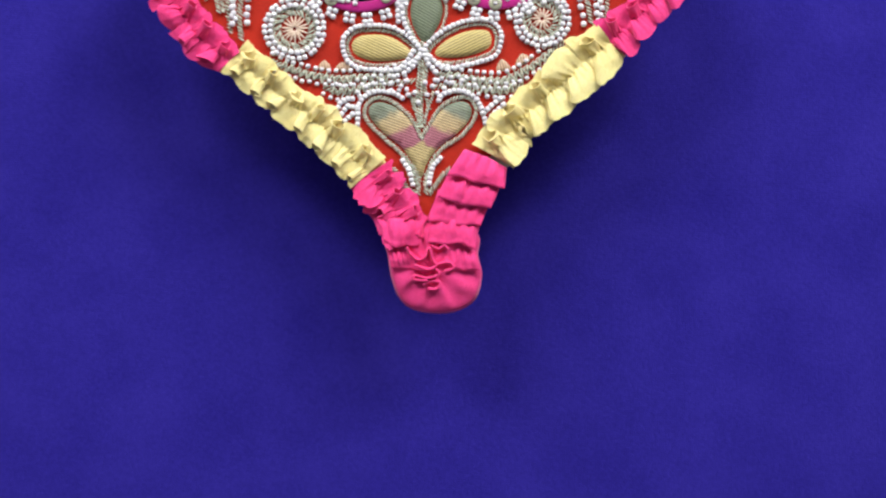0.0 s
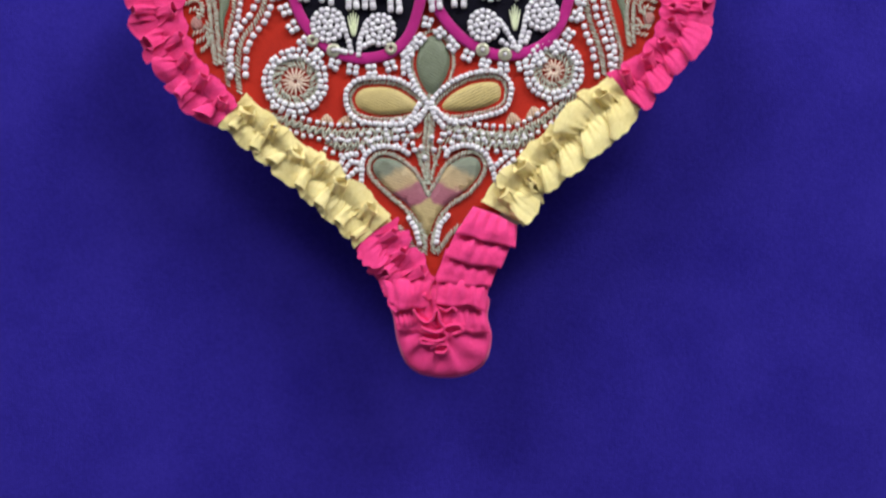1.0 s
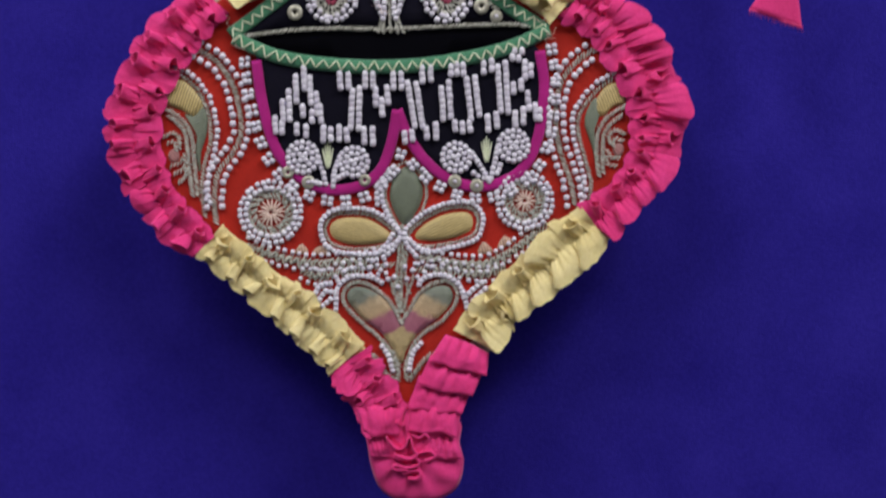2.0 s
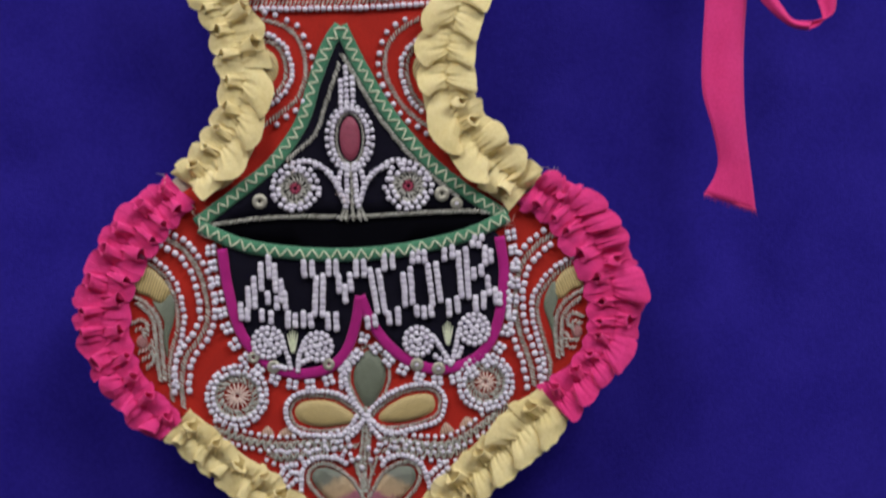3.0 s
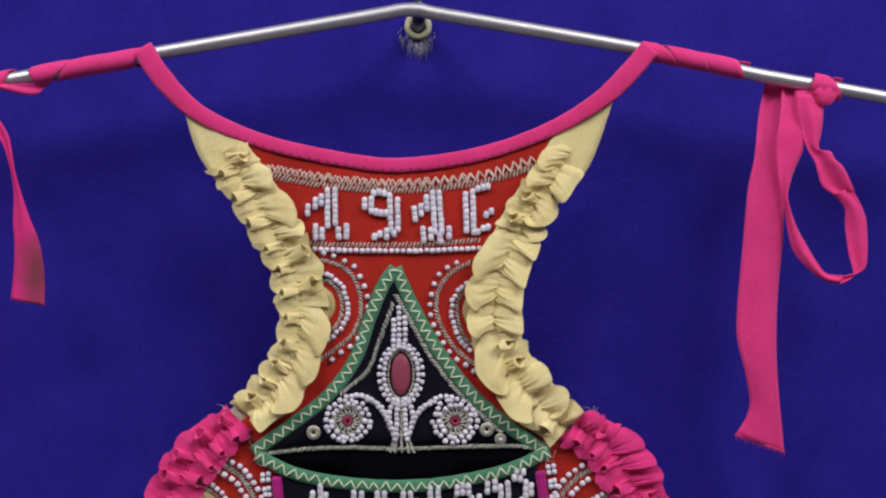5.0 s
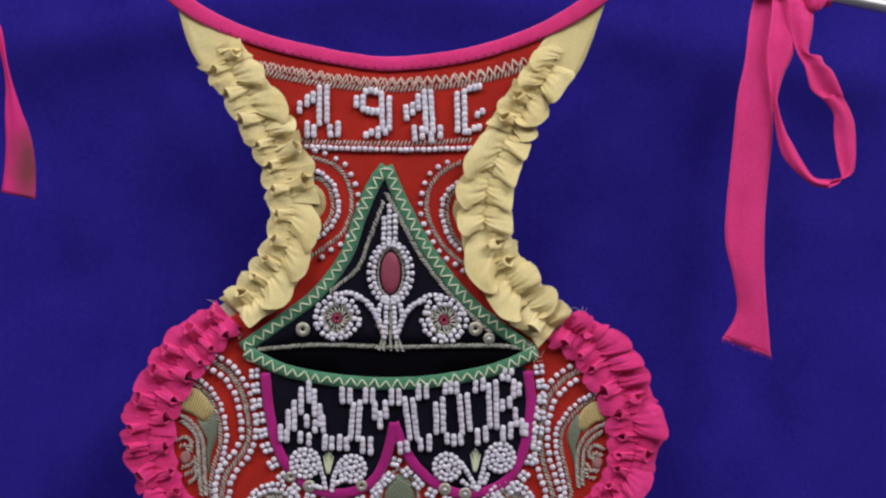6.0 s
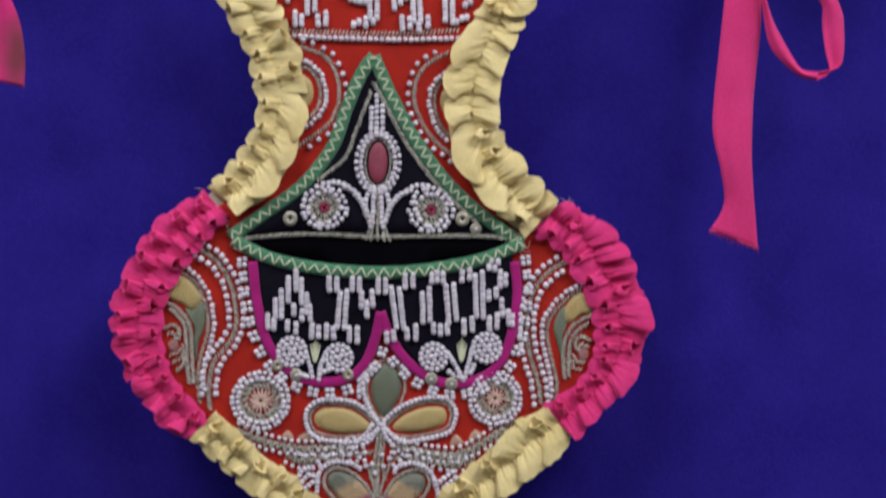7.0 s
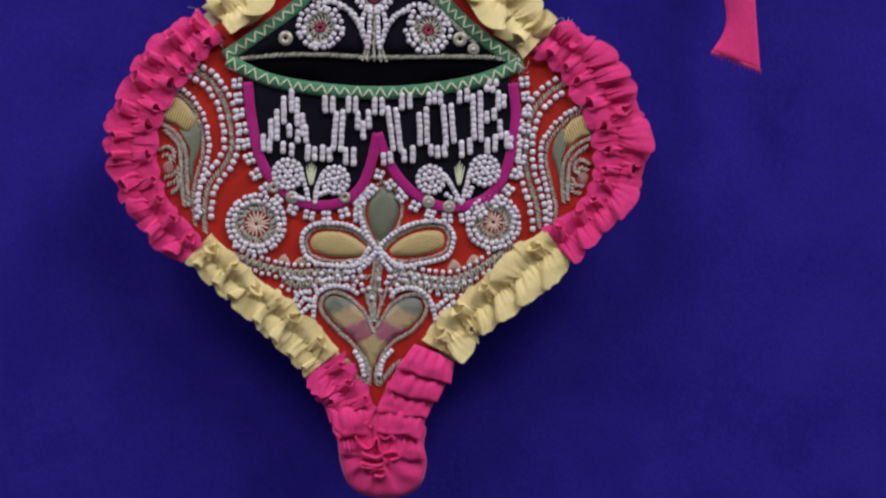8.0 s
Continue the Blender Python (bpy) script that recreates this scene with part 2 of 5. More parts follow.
class Heap:
    """Gathers many small copies of simple forms into one mesh."""

    def __init__(self):
        self.v, self.f = [], []

    def add(self, form, m):
        base = len(self.v)
        self.v += [m @ p for p in form[0]]
        self.f += [tuple(i + base for i in q) for q in form[1]]

    def tube(self, line, r, seg=6, flat=1.0, cap=True):
        """A round or flattened cord along places in the room."""
        base, n = len(self.v), len(line)
        line = [Vector(p) for p in line]
        radii = r if hasattr(r, "__len__") else [r] * n
        for i, p in enumerate(line):
            t = (line[min(i + 1, n - 1)] - line[max(i - 1, 0)]).normalized()
            out = Vector((0, -1, 0))
            if abs(t.dot(out)) > 0.9:
                out = Vector((0, 0, 1))
            side = t.cross(out).normalized()
            up = side.cross(t)
            for k in range(seg):
                a = 2 * math.pi * k / seg
                self.v.append(p + side * (math.cos(a) * radii[i] / 1000) + up * (math.sin(a) * radii[i] * flat / 1000))
        for i in range(n - 1):
            for k in range(seg):
                a, b = base + i * seg + k, base + i * seg + (k + 1) % seg
                self.f.append((a, b, b + seg, a + seg))
        if cap:
            self.f.append(tuple(base + k for k in reversed(range(seg))))
            self.f.append(tuple(base + (n - 1) * seg + k for k in range(seg)))

    def part(self, name, mat, parent, label="", kind="", thick=0.0):
        return part(name, self.v, self.f, mat, parent, label, kind, thick)


def ball(seg, rings, sx=1.0, sy=1.0, sz=1.0):
    v, f = [Vector((0, 0, sz))], []
    for i in range(1, rings):
        a = math.pi * i / rings
        for k in range(seg):
            b = 2 * math.pi * k / seg
            v.append(Vector((sx * math.sin(a) * math.cos(b), sy * math.sin(a) * math.sin(b), sz * math.cos(a))))
    v.append(Vector((0, 0, -sz)))
    for k in range(seg):
        f.append((0, 1 + k, 1 + (k + 1) % seg))
        for i in range(rings - 2):
            a, b = 1 + i * seg + k, 1 + i * seg + (k + 1) % seg
            f.append((a, a + seg, b + seg, b))
        a = 1 + (rings - 2) * seg
        f.append((a + k, len(v) - 1, a + (k + 1) % seg))
    return v, f


def bead_form(seg=8):
    """A seed bead: a short rounded tube with a dimple at each end, its hole along z, about 1 mm in radius."""
    prof = [(0.26, 0.70), (0.58, 0.80), (0.86, 0.58), (1.0, 0.0), (0.86, -0.58), (0.58, -0.80), (0.26, -0.70)]
    v = [Vector((r * math.cos(2 * math.pi * k / seg) / 1000, r * math.sin(2 * math.pi * k / seg) / 1000, h / 1000)) for r, h in prof for k in range(seg)]
    f = [(i * seg + k, i * seg + seg + k, i * seg + seg + (k + 1) % seg, i * seg + (k + 1) % seg) for i in range(len(prof) - 1) for k in range(seg)]
    f += [tuple(reversed(range(seg))), tuple(range((len(prof) - 1) * seg, len(prof) * seg))]
    return v, [tuple(reversed(q)) for q in f]


SEED = bead_form()
SPINDLE = ball(6, 6, 1, 1, 1)


def lie(x, z, f, dx, dz, sx=1.0, sy=1.0, sz=1.0, tip=0.0):
    """The pose of a small form whose long axis (z) lies on the cloth along (dx, dz)."""
    a = math.atan2(dx, dz)
    return Matrix.Translation(at(x, z, f)) @ Matrix.Rotation(a, 4, "Y") @ Matrix.Rotation(tip, 4, "X") @ Matrix.Diagonal((sx, sy, sz, 1))


rng = random.Random(7)


def flat(x, z):
    return 0.0


def beads_along(heap, points, step=2.1, size=1.0, closed=False, surf=flat, rise=0.7, across=False, wobble=0.12):
    """Seed beads sewn in a row along a line."""
    n = max(2, round(length(points, closed) / step) + (0 if closed else 1))
    q = resample(points, n, closed)
    for i, (x, z) in enumerate(q):
        a, b = q[(i - 1) % n if closed else max(i - 1, 0)], q[(i + 1) % n if closed else min(i + 1, n - 1)]
        dx, dz = b - a
        if across:
            dx, dz = -dz, dx
        x, z = x + rng.uniform(-wobble, wobble), z + rng.uniform(-wobble, wobble)
        s = size * rng.uniform(1.0, 1.18)
        heap.add(SEED, lie(x, z, surf(x, z) + rise * s, dx + rng.uniform(-.2, .2) * abs(dz), dz, s, s, s * 1.1))


def cord_along(heap, points, wide=2.6, step=1.15, closed=False, surf=flat, rise=0.35, slant=0.85, thickness=0.4):
    """Metal thread laid in slanting stitches over a line, side by side."""
    n = max(2, round(length(points, closed) / (step * 1.16)))
    q = resample(points, n, closed)
    for i, (x, z) in enumerate(q):
        a, b = q[(i - 1) % n if closed else max(i - 1, 0)], q[(i + 1) % n if closed else min(i + 1, n - 1)]
        t = (b - a) / (np.linalg.norm(b - a) + 1e-9)
        d = np.array([-t[1], t[0]]) + t * slant
        w = wide * rng.uniform(0.9, 1.12) / 2000
        x, z = x + rng.uniform(-.12, .12), z + rng.uniform(-.12, .12)
        heap.add(SPINDLE, lie(x, z, surf(x, z) + rise, d[0] + rng.uniform(-.15, .15), d[1], thickness / 1000, thickness / 1000, w))


def stitch(heap, x0, z0, x1, z1, f, r=0.28):
    heap.add(SPINDLE, lie((x0 + x1) / 2, (z0 + z1) / 2, f, x1 - x0, z1 - z0, r / 1000, r / 1000, math.hypot(x1 - x0, z1 - z0) / 2000))


def oval(cx, cz, rx, rz, turn=0.0, n=16, pinch=0.0):
    """Outline of a leaf: an ellipse, drawn to a point at its start when pinched."""
    out, c, s = [], math.cos(radians(turn)), math.sin(radians(turn))
    for k in range(n):
        a = 2 * math.pi * k / n
        x, z = rx * math.cos(a), rz * math.sin(a) * (1 - pinch * max(0, math.cos(a)) ** 1.5)
        out.append((cx + c * x - s * z, cz + s * x + c * z))
    return out


def pad(name, outline, mat, parent, bulge=1.0, base=0.25, label="", surf=flat, n=48, rings=6):
    """A padded patch with a rounded top inside an outline."""
    q = resample(outline, n, True)
    c = q.mean(axis=0)
    v, f = [at(c[0], c[1], surf(*c) + base + bulge)], []
    for r in range(1, rings + 1):
        k = r / rings
        for p in q:
            x, z = c + (p - c) * k
            v.append(at(x, z, surf(x, z) + base + bulge * math.sqrt(max(0, 1 - k ** 2.5)) - (0.3 if r == rings else 0)))
    for k in range(n):
        f.append((0, 1 + k, 1 + (k + 1) % n))
        for r in range(rings - 1):
            a, b = 1 + r * n + k, 1 + r * n + (k + 1) % n
            f.append((a, a + n, b + n, b))
    return part(name, v, f, mat, parent, label)


def inside(p, poly):
    x, z = p
    hit = False
    for (x0, z0), (x1, z1) in zip(poly, np.roll(poly, -1, axis=0)):
        if (z0 > z) != (z1 > z) and x < (x1 - x0) * (z - z0) / (z1 - z0) + x0:
            hit = not hit
    return hit


def sheet(name, outline, mat, parent, surf=flat, back=1.0, grid=4.0, label="", lift=0.0):
    """A piece of cloth with an outline, lying on a surface, with an edge of its own thickness."""
    poly = np.array(outline)
    lo, hi = poly.min(axis=0), poly.max(axis=0)
    pts = [Vector(p) for p in poly]
    for x in np.arange(lo[0] + grid / 2, hi[0], grid):
        for z in np.arange(lo[1] + grid / 2, hi[1], grid):
            if inside((x, z), poly) and np.min(np.linalg.norm(poly - (x, z), axis=1)) > grid * 0.4:
                pts.append(Vector((x, z)))
    n = len(poly)
    v2, _, tri, *_ = geometry.delaunay_2d_cdt(pts, [(i, (i + 1) % n) for i in range(n)], [], 1, 1e-4)
    v = [at(p[0], p[1], surf(p[0], p[1]) + lift) for p in v2]
    f = [tuple(t) if (v2[t[1]] - v2[t[0]]).cross(v2[t[2]] - v2[t[0]]) > 0 else tuple(reversed(t)) for t in tri]
    m = len(v)
    v += [at(p[0], p[1], surf(p[0], p[1]) + lift - back) for p in v2]
    f += [tuple(i + m for i in reversed(t)) for t in f]
    edge = {}
    for t in f[: len(f) // 2]:
        for a, b in zip(t, t[1:] + t[:1]):
            edge[(a, b)] = True
    f += [(b, a, a + m, b + m) for a, b in edge if (b, a) not in edge]
    return part(name, v, f, mat, parent, label)


def tape(name, points, wide, mat, parent, surf=flat, high=0.9, base=0.2, label="", closed=False):
    """A folded binding tape along a line: flat oval in section. wide may be a list."""
    n = max(12, int(length(points, closed) / 1.5))
    q = resample(points, n, closed)
    w = np.interp(np.linspace(0, 1, n), np.linspace(0, 1, len(wide)), wide) if hasattr(wide, "__len__") else np.full(n, wide)
    w = w * np.array([1 + 0.05 * noise.noise((i * 0.35, w[0], 3.1)) for i in range(n)])
    h = Heap()
    line = [at(x, z, surf(x, z) + base + 0.25 * noise.noise((x * .2, z * .2, 0))) for x, z in q]
    if closed:
        line, w = line + line[:1], np.r_[w, w[0]]
    h.tube(line, list(w / 2), 10, flat=2 * high / float(np.mean(w)))
    return h.part(name, mat, parent, label)


def zigzag(heap, points, amp, step, surf=flat, rise=1.1, r=0.34):
    n = max(3, round(length(points) / step) * 2 + 1)
    q = resample(points, n)
    z = []
    for i, p in enumerate(q):
        t = q[min(i + 1, n - 1)] - q[max(i - 1, 0)]
        t /= np.linalg.norm(t)
        a = amp * rng.uniform(0.75, 1.2) * (1 if i % 2 else -1)
        z.append(p + np.array([-t[1], t[0]]) * a + t * rng.uniform(-.4, .4))
    for a, b in zip(z, z[1:]):
        m = (a + b) / 2
        stitch(heap, a[0], a[1], b[0], b[1], surf(*m) + rise, r)


# ---- the room ----
def slab(name, x0, x1, y0, y1, z0, z1, mat, label, category):
    v = [(x, y, z) for x in (x0, x1) for y in (y0, y1) for z in (z0, z1)]
    f = [(0, 1, 3, 2), (4, 6, 7, 5), (0, 4, 5, 1), (2, 3, 7, 6), (0, 2, 6, 4), (1, 5, 7, 3)]
    return tagged(new(name, mesh_of(name, v, f, mat, False)), label, category, "", "structure")


WALL_Y = 0.034
slab("wall_north", -2.2, 2.2, WALL_Y, WALL_Y + 0.12, 0.0, 2.7, WALL_BLUE, "deep blue cloth-covered display wall", "wall")
slab("floor", -2.2, 2.2, -3.0, WALL_Y, -0.1, 0.0, FLOOR, "grey stone gallery floor", "floor")
slab("ceiling", -2.2, 2.2, -3.0, WALL_Y, 2.7, 2.8, PLASTER, "white plaster gallery ceiling", "ceiling")
slab("wall_south", -2.2, 2.2, -3.12, -3.0, 0.0, 2.7, PLASTER, "white plaster wall behind the visitor", "wall")
slab("wall_west", -2.32, -2.2, -3.0, WALL_Y, 0.0, 2.7, PLASTER, "white plaster side wall", "wall")
slab("wall_east", 2.2, 2.32, -3.0, WALL_Y, 0.0, 2.7, PLASTER, "white plaster side wall", "wall")

# ---- the hanging rod and its peg ----
ROD_LEFT = [(-255.2, 129.1), (-153.2, 149.5), (-99.4, 160.0), (-49.8, 169.4), (-18.1, 175.4), (-6.7, 177.6)]
ROD_RIGHT = [(11.5, 177.5), (36.7, 173.6), (94.4, 164.3), (141.0, 154.9), (180.9, 148.4), (228.1, 140.3)]
rod_line = ROD_LEFT + [(-2.2, 178.6), (3.5, 178.9), (6.9, 178.6)] + ROD_RIGHT
ROD_R = 2.9
rod = thing("hanging_rod", 0, rod_line[8][1], 0, "bent brushed aluminium hanging rod on a wall peg", "hanging rod")
h = Heap()
h.tube([at(x, z) for x, z in resample(rod_line, 160)], ROD_R, 20)
h.part("bar", STEEL, rod)
for x, z in (rod_line[0], rod_line[-1]):
    h = Heap()
    h.add(ball(16, 8), Matrix.Translation(at(x, z)) @ Matrix.Diagonal((0.0031, 0.0031, 0.0031, 1)))
    h.part("end_cap", STEEL, rod)

PEG_X, PEG_Z = 5.3, 177.4
hook = thing("wall_peg", PEG_X, PEG_Z, -34, "dark steel peg in a pale plug on the blue wall", "wall hook")
h = Heap()
h.tube([at(PEG_X, PEG_Z, -33), at(PEG_X, PEG_Z, -9), at(PEG_X, PEG_Z + 1.5, -4), at(PEG_X - 1, PEG_Z + 5, -1.5)], [2.7, 2.6, 2.4, 2.0], 16)
h.part("peg", PEG, hook)
v, f = [], []
for k in range(40):
    a = 2 * math.pi * k / 40
    for r, d in ((5.9, -33.8), (5.8, -31.6), (5.2, -31.0), (3.6, -31.3), (3.1, -33.8)):
        v.append(at(PEG_X + r * math.cos(a), PEG_Z + r * math.sin(a), d))
    for j in range(4):
        f.append((k * 5 + j, k * 5 + j + 1, (k + 1) % 40 * 5 + j + 1, (k + 1) % 40 * 5 + j))
part("plug_collar", v, f, BRASS, hook, "pale yellowish plug ring with a split")
h = Heap()
for k in range(110):
    a = rng.gauss(-math.pi / 2, 0.6)
    r0, r1 = rng.uniform(5.0, 9.0), rng.uniform(2.0, 7.0)
    x0, z0 = PEG_X + r0 * math.cos(a), PEG_Z + r0 * math.sin(a) * 1.1
    bend = rng.uniform(-1.2, 1.2)
    h.tube([at(x0, z0, -33.8), at(x0 + bend * .6, z0 - r1 * .5, -33.2 + rng.uniform(0, .8)), at(x0 + bend, z0 - r1, -33.6 + rng.uniform(0, .6))], [0.13, 0.1, 0.05], 3)
h.part("frayed_fibres", FIBRE, hook, "pale frayed cloth fibres under the plug", "stuff")

# ---- the pouch: its cloth body ----
pouch = thing("beaded_pouch", 2, -178, 0, "red cloth pouch with white beadwork and ruched ribbon edging", "pouch")

NECK = [(-104.8, 161.6), (-97.1, 149.9), (-85.8, 138.3), (-72.2, 130.8), (-54.0, 124.2), (-35.8, 120.1), (-17.5, 117.1), (-3.8, 116.1), (14.5, 117.9), (32.8, 121.7), (51.1, 127.9), (67.1, 135.7), (80.9, 145.1), (90.0, 154.2), (98.6, 164.4)]
# ruched ribbon: outer and inner edge, from the top down
L1_OUT = [(-90.9, 139.9), (-84.7, 119.8), (-72.2, 102.8), (-63.0, 86.6), (-55.2, 73.6), (-51.5, 57.7), (-51.4, 47.5), (-55.8, 37.2), (-64.7, 25.7), (-71.0, 20.2)]
L1_IN = [(-63.4, 125.1), (-52.9, 111.7), (-42.8, 96.4), (-37.7, 84.7), (-32.6, 76.1), (-30.7, 64.8), (-29.2, 53.4), (-32.0, 40.9), (-37.5, 26.0), (-46.0, 14.5), (-55.5, 10.3)]
R1_OUT = [(85.7, 143.5), (76.9, 117.5), (66.0, 104.8), (57.1, 88.7), (51.3, 77.2), (47.8, 63.4), (48.0, 52.0), (52.8, 40.5), (61.9, 29.1), (75.3, 15.4)]
R1_IN = [(60.4, 130.7), (49.8, 114.8), (41.3, 102.2), (34.2, 88.4), (27.1, 72.3), (25.0, 58.6), (28.0, 38.0), (33.7, 26.6), (41.4, 17.4), (51.9, 7.9), (57.7, 4.2)]
L2_OUT = [(-72.0, 17.7), (-86.7, 9.7), (-95.6, -0.7), (-102.3, -13.3), (-106.8, -23.6), (-107.9, -36.1), (-106.5, -46.4), (-101.9, -57.1), (-94.1, -69.1), (-84.9, -80.5), (-75.3, -84.2)]
L2_IN = [(-60.1, 7.5), (-70.7, -4.1), (-78.1, -14.0), (-84.8, -26.6), (-86.1, -40.3), (-84.2, -51.7), (-77.7, -63.1), (-69.0, -71.3), (-68.5, -74.5)]
R2_OUT = [(76.6, 17.9), (91.5, 9.7), (103.1, -3.8), (109.2, -16.3), (112.1, -30.1), (112.1, -39.3), (106.9, -53.2), (95.7, -66.2), (82.5, -79.6)]
R2_IN = [(62.2, 4.4), (74.3, -3.6), (80.1, -14.5), (86.8, -25.9), (88.9, -37.4), (88.2, -46.6), (82.0, -57.1), (68.3, -66.8)]
L3_OUT = [(-75.7, -82.9), (-64.2, -92.9), (-50.4, -104.7), (-41.1, -113.9), (-31.3, -123.7), (-27.1, -127.2)]
L3_IN = [(-64.0, -71.2), (-55.7, -78.4), (-43.2, -89.8), (-34.4, -95.2), (-26.1, -102.7), (-17.7, -109.4), (-10.6, -119.0)]
R3_OUT = [(83.0, -79.6), (71.6, -90.9), (59.1, -99.9), (47.7, -108.9), (38.7, -122.8)]
R3_IN = [(68.8, -67.3), (57.8, -73.0), (48.3, -83.3), (34.7, -95.6), (24.2, -106.0), (21.6, -111.6)]
L4_OUT = [(-28.2, -127.4), (-21.7, -137.6), (-15.1, -146.1), (-12.3, -151.5), (-11.1, -155.0)]
L4_IN = [(-9.2, -119.4), (-3.1, -127.9), (1.4, -134.3), (3.4, -140.6), (4.2, -146.5)]
R4_OUT = [(35.3, -122.3), (27.9, -134.8), (24.0, -143.7), (22.2, -151.1), (22.1, -155.3)]
R4_IN = [(17.7, -116.1), (11.7, -125.6), (6.0, -136.0), (3.8, -141.3), (4.2, -146.5)]


def middle(a, b, k, n=24):
    return [tuple(p * (1 - k) + q * k) for p, q in zip(resample(a, n), resample(b, n))]


def outline(k):
    right = middle(R1_OUT, R1_IN, k) + middle(R2_OUT, R2_IN, k) + middle(R3_OUT, R3_IN, k) + middle(R4_OUT, R4_IN, k)
    left = middle(L1_OUT, L1_IN, k) + middle(L2_OUT, L2_IN, k) + middle(L3_OUT, L3_IN, k) + middle(L4_OUT, L4_IN, k)
    top = [tuple(p) for p in resample(NECK[2:-2], 40)]
    line = top + right + left[::-1]
    q = resample(line[::3], 260, True)
    return [tuple(p) for p in q]


sheet("front_cloth", outline(0.55), RED, pouch, back=1.6, grid=6, label="red wool cloth front")
sheet("backing_cloth", outline(0.14), CANVAS, pouch, back=1.2, grid=9, label="natural cloth backing", lift=-1.8)


# ---- ruched ribbon edging ----
# how the ribbon's edge winds over one pleat: way along the seam, height, and draw back from the edge
LAPPED = [(-0.12, 0.05, 0.50), (0.0, 0.20, 0.34), (0.20, 0.40, 0.10), (0.50, 0.62, 0.0), (0.84, 0.86, 0.03), (1.08, 1.0, 0.16), (1.20, 0.96, 0.32), (1.16, 0.70, 0.46), (0.98, 0.34, 0.56), (0.88, 0.05, 0.50)]
LOOPED = [(0.0, 0.20, 0.0), (0.17, 0.18, 0.02), (0.33, 0.20, 0.09), (0.42, 0.30, 0.19), (0.39, 0.48, 0.28), (0.29, 0.66, 0.35), (0.27, 0.84, 0.42), (0.38, 0.96, 0.48), (0.53, 1.0, 0.47), (0.68, 0.92, 0.40), (0.72, 0.70, 0.33), (0.64, 0.46, 0.26), (0.58, 0.28, 0.18), (0.65, 0.20, 0.09), (0.82, 0.18, 0.02), (1.0, 0.20, 0.0)]
TABBED = [(-0.06, 0.10, 0.14), (0.08, 0.40, 0.02), (0.5, 0.70, -0.02), (0.9, 0.96, 0.0), (1.06, 1.0, 0.05), (1.10, 0.76, 0.14), (1.0, 0.36, 0.24), (0.94, 0.10, 0.14)]


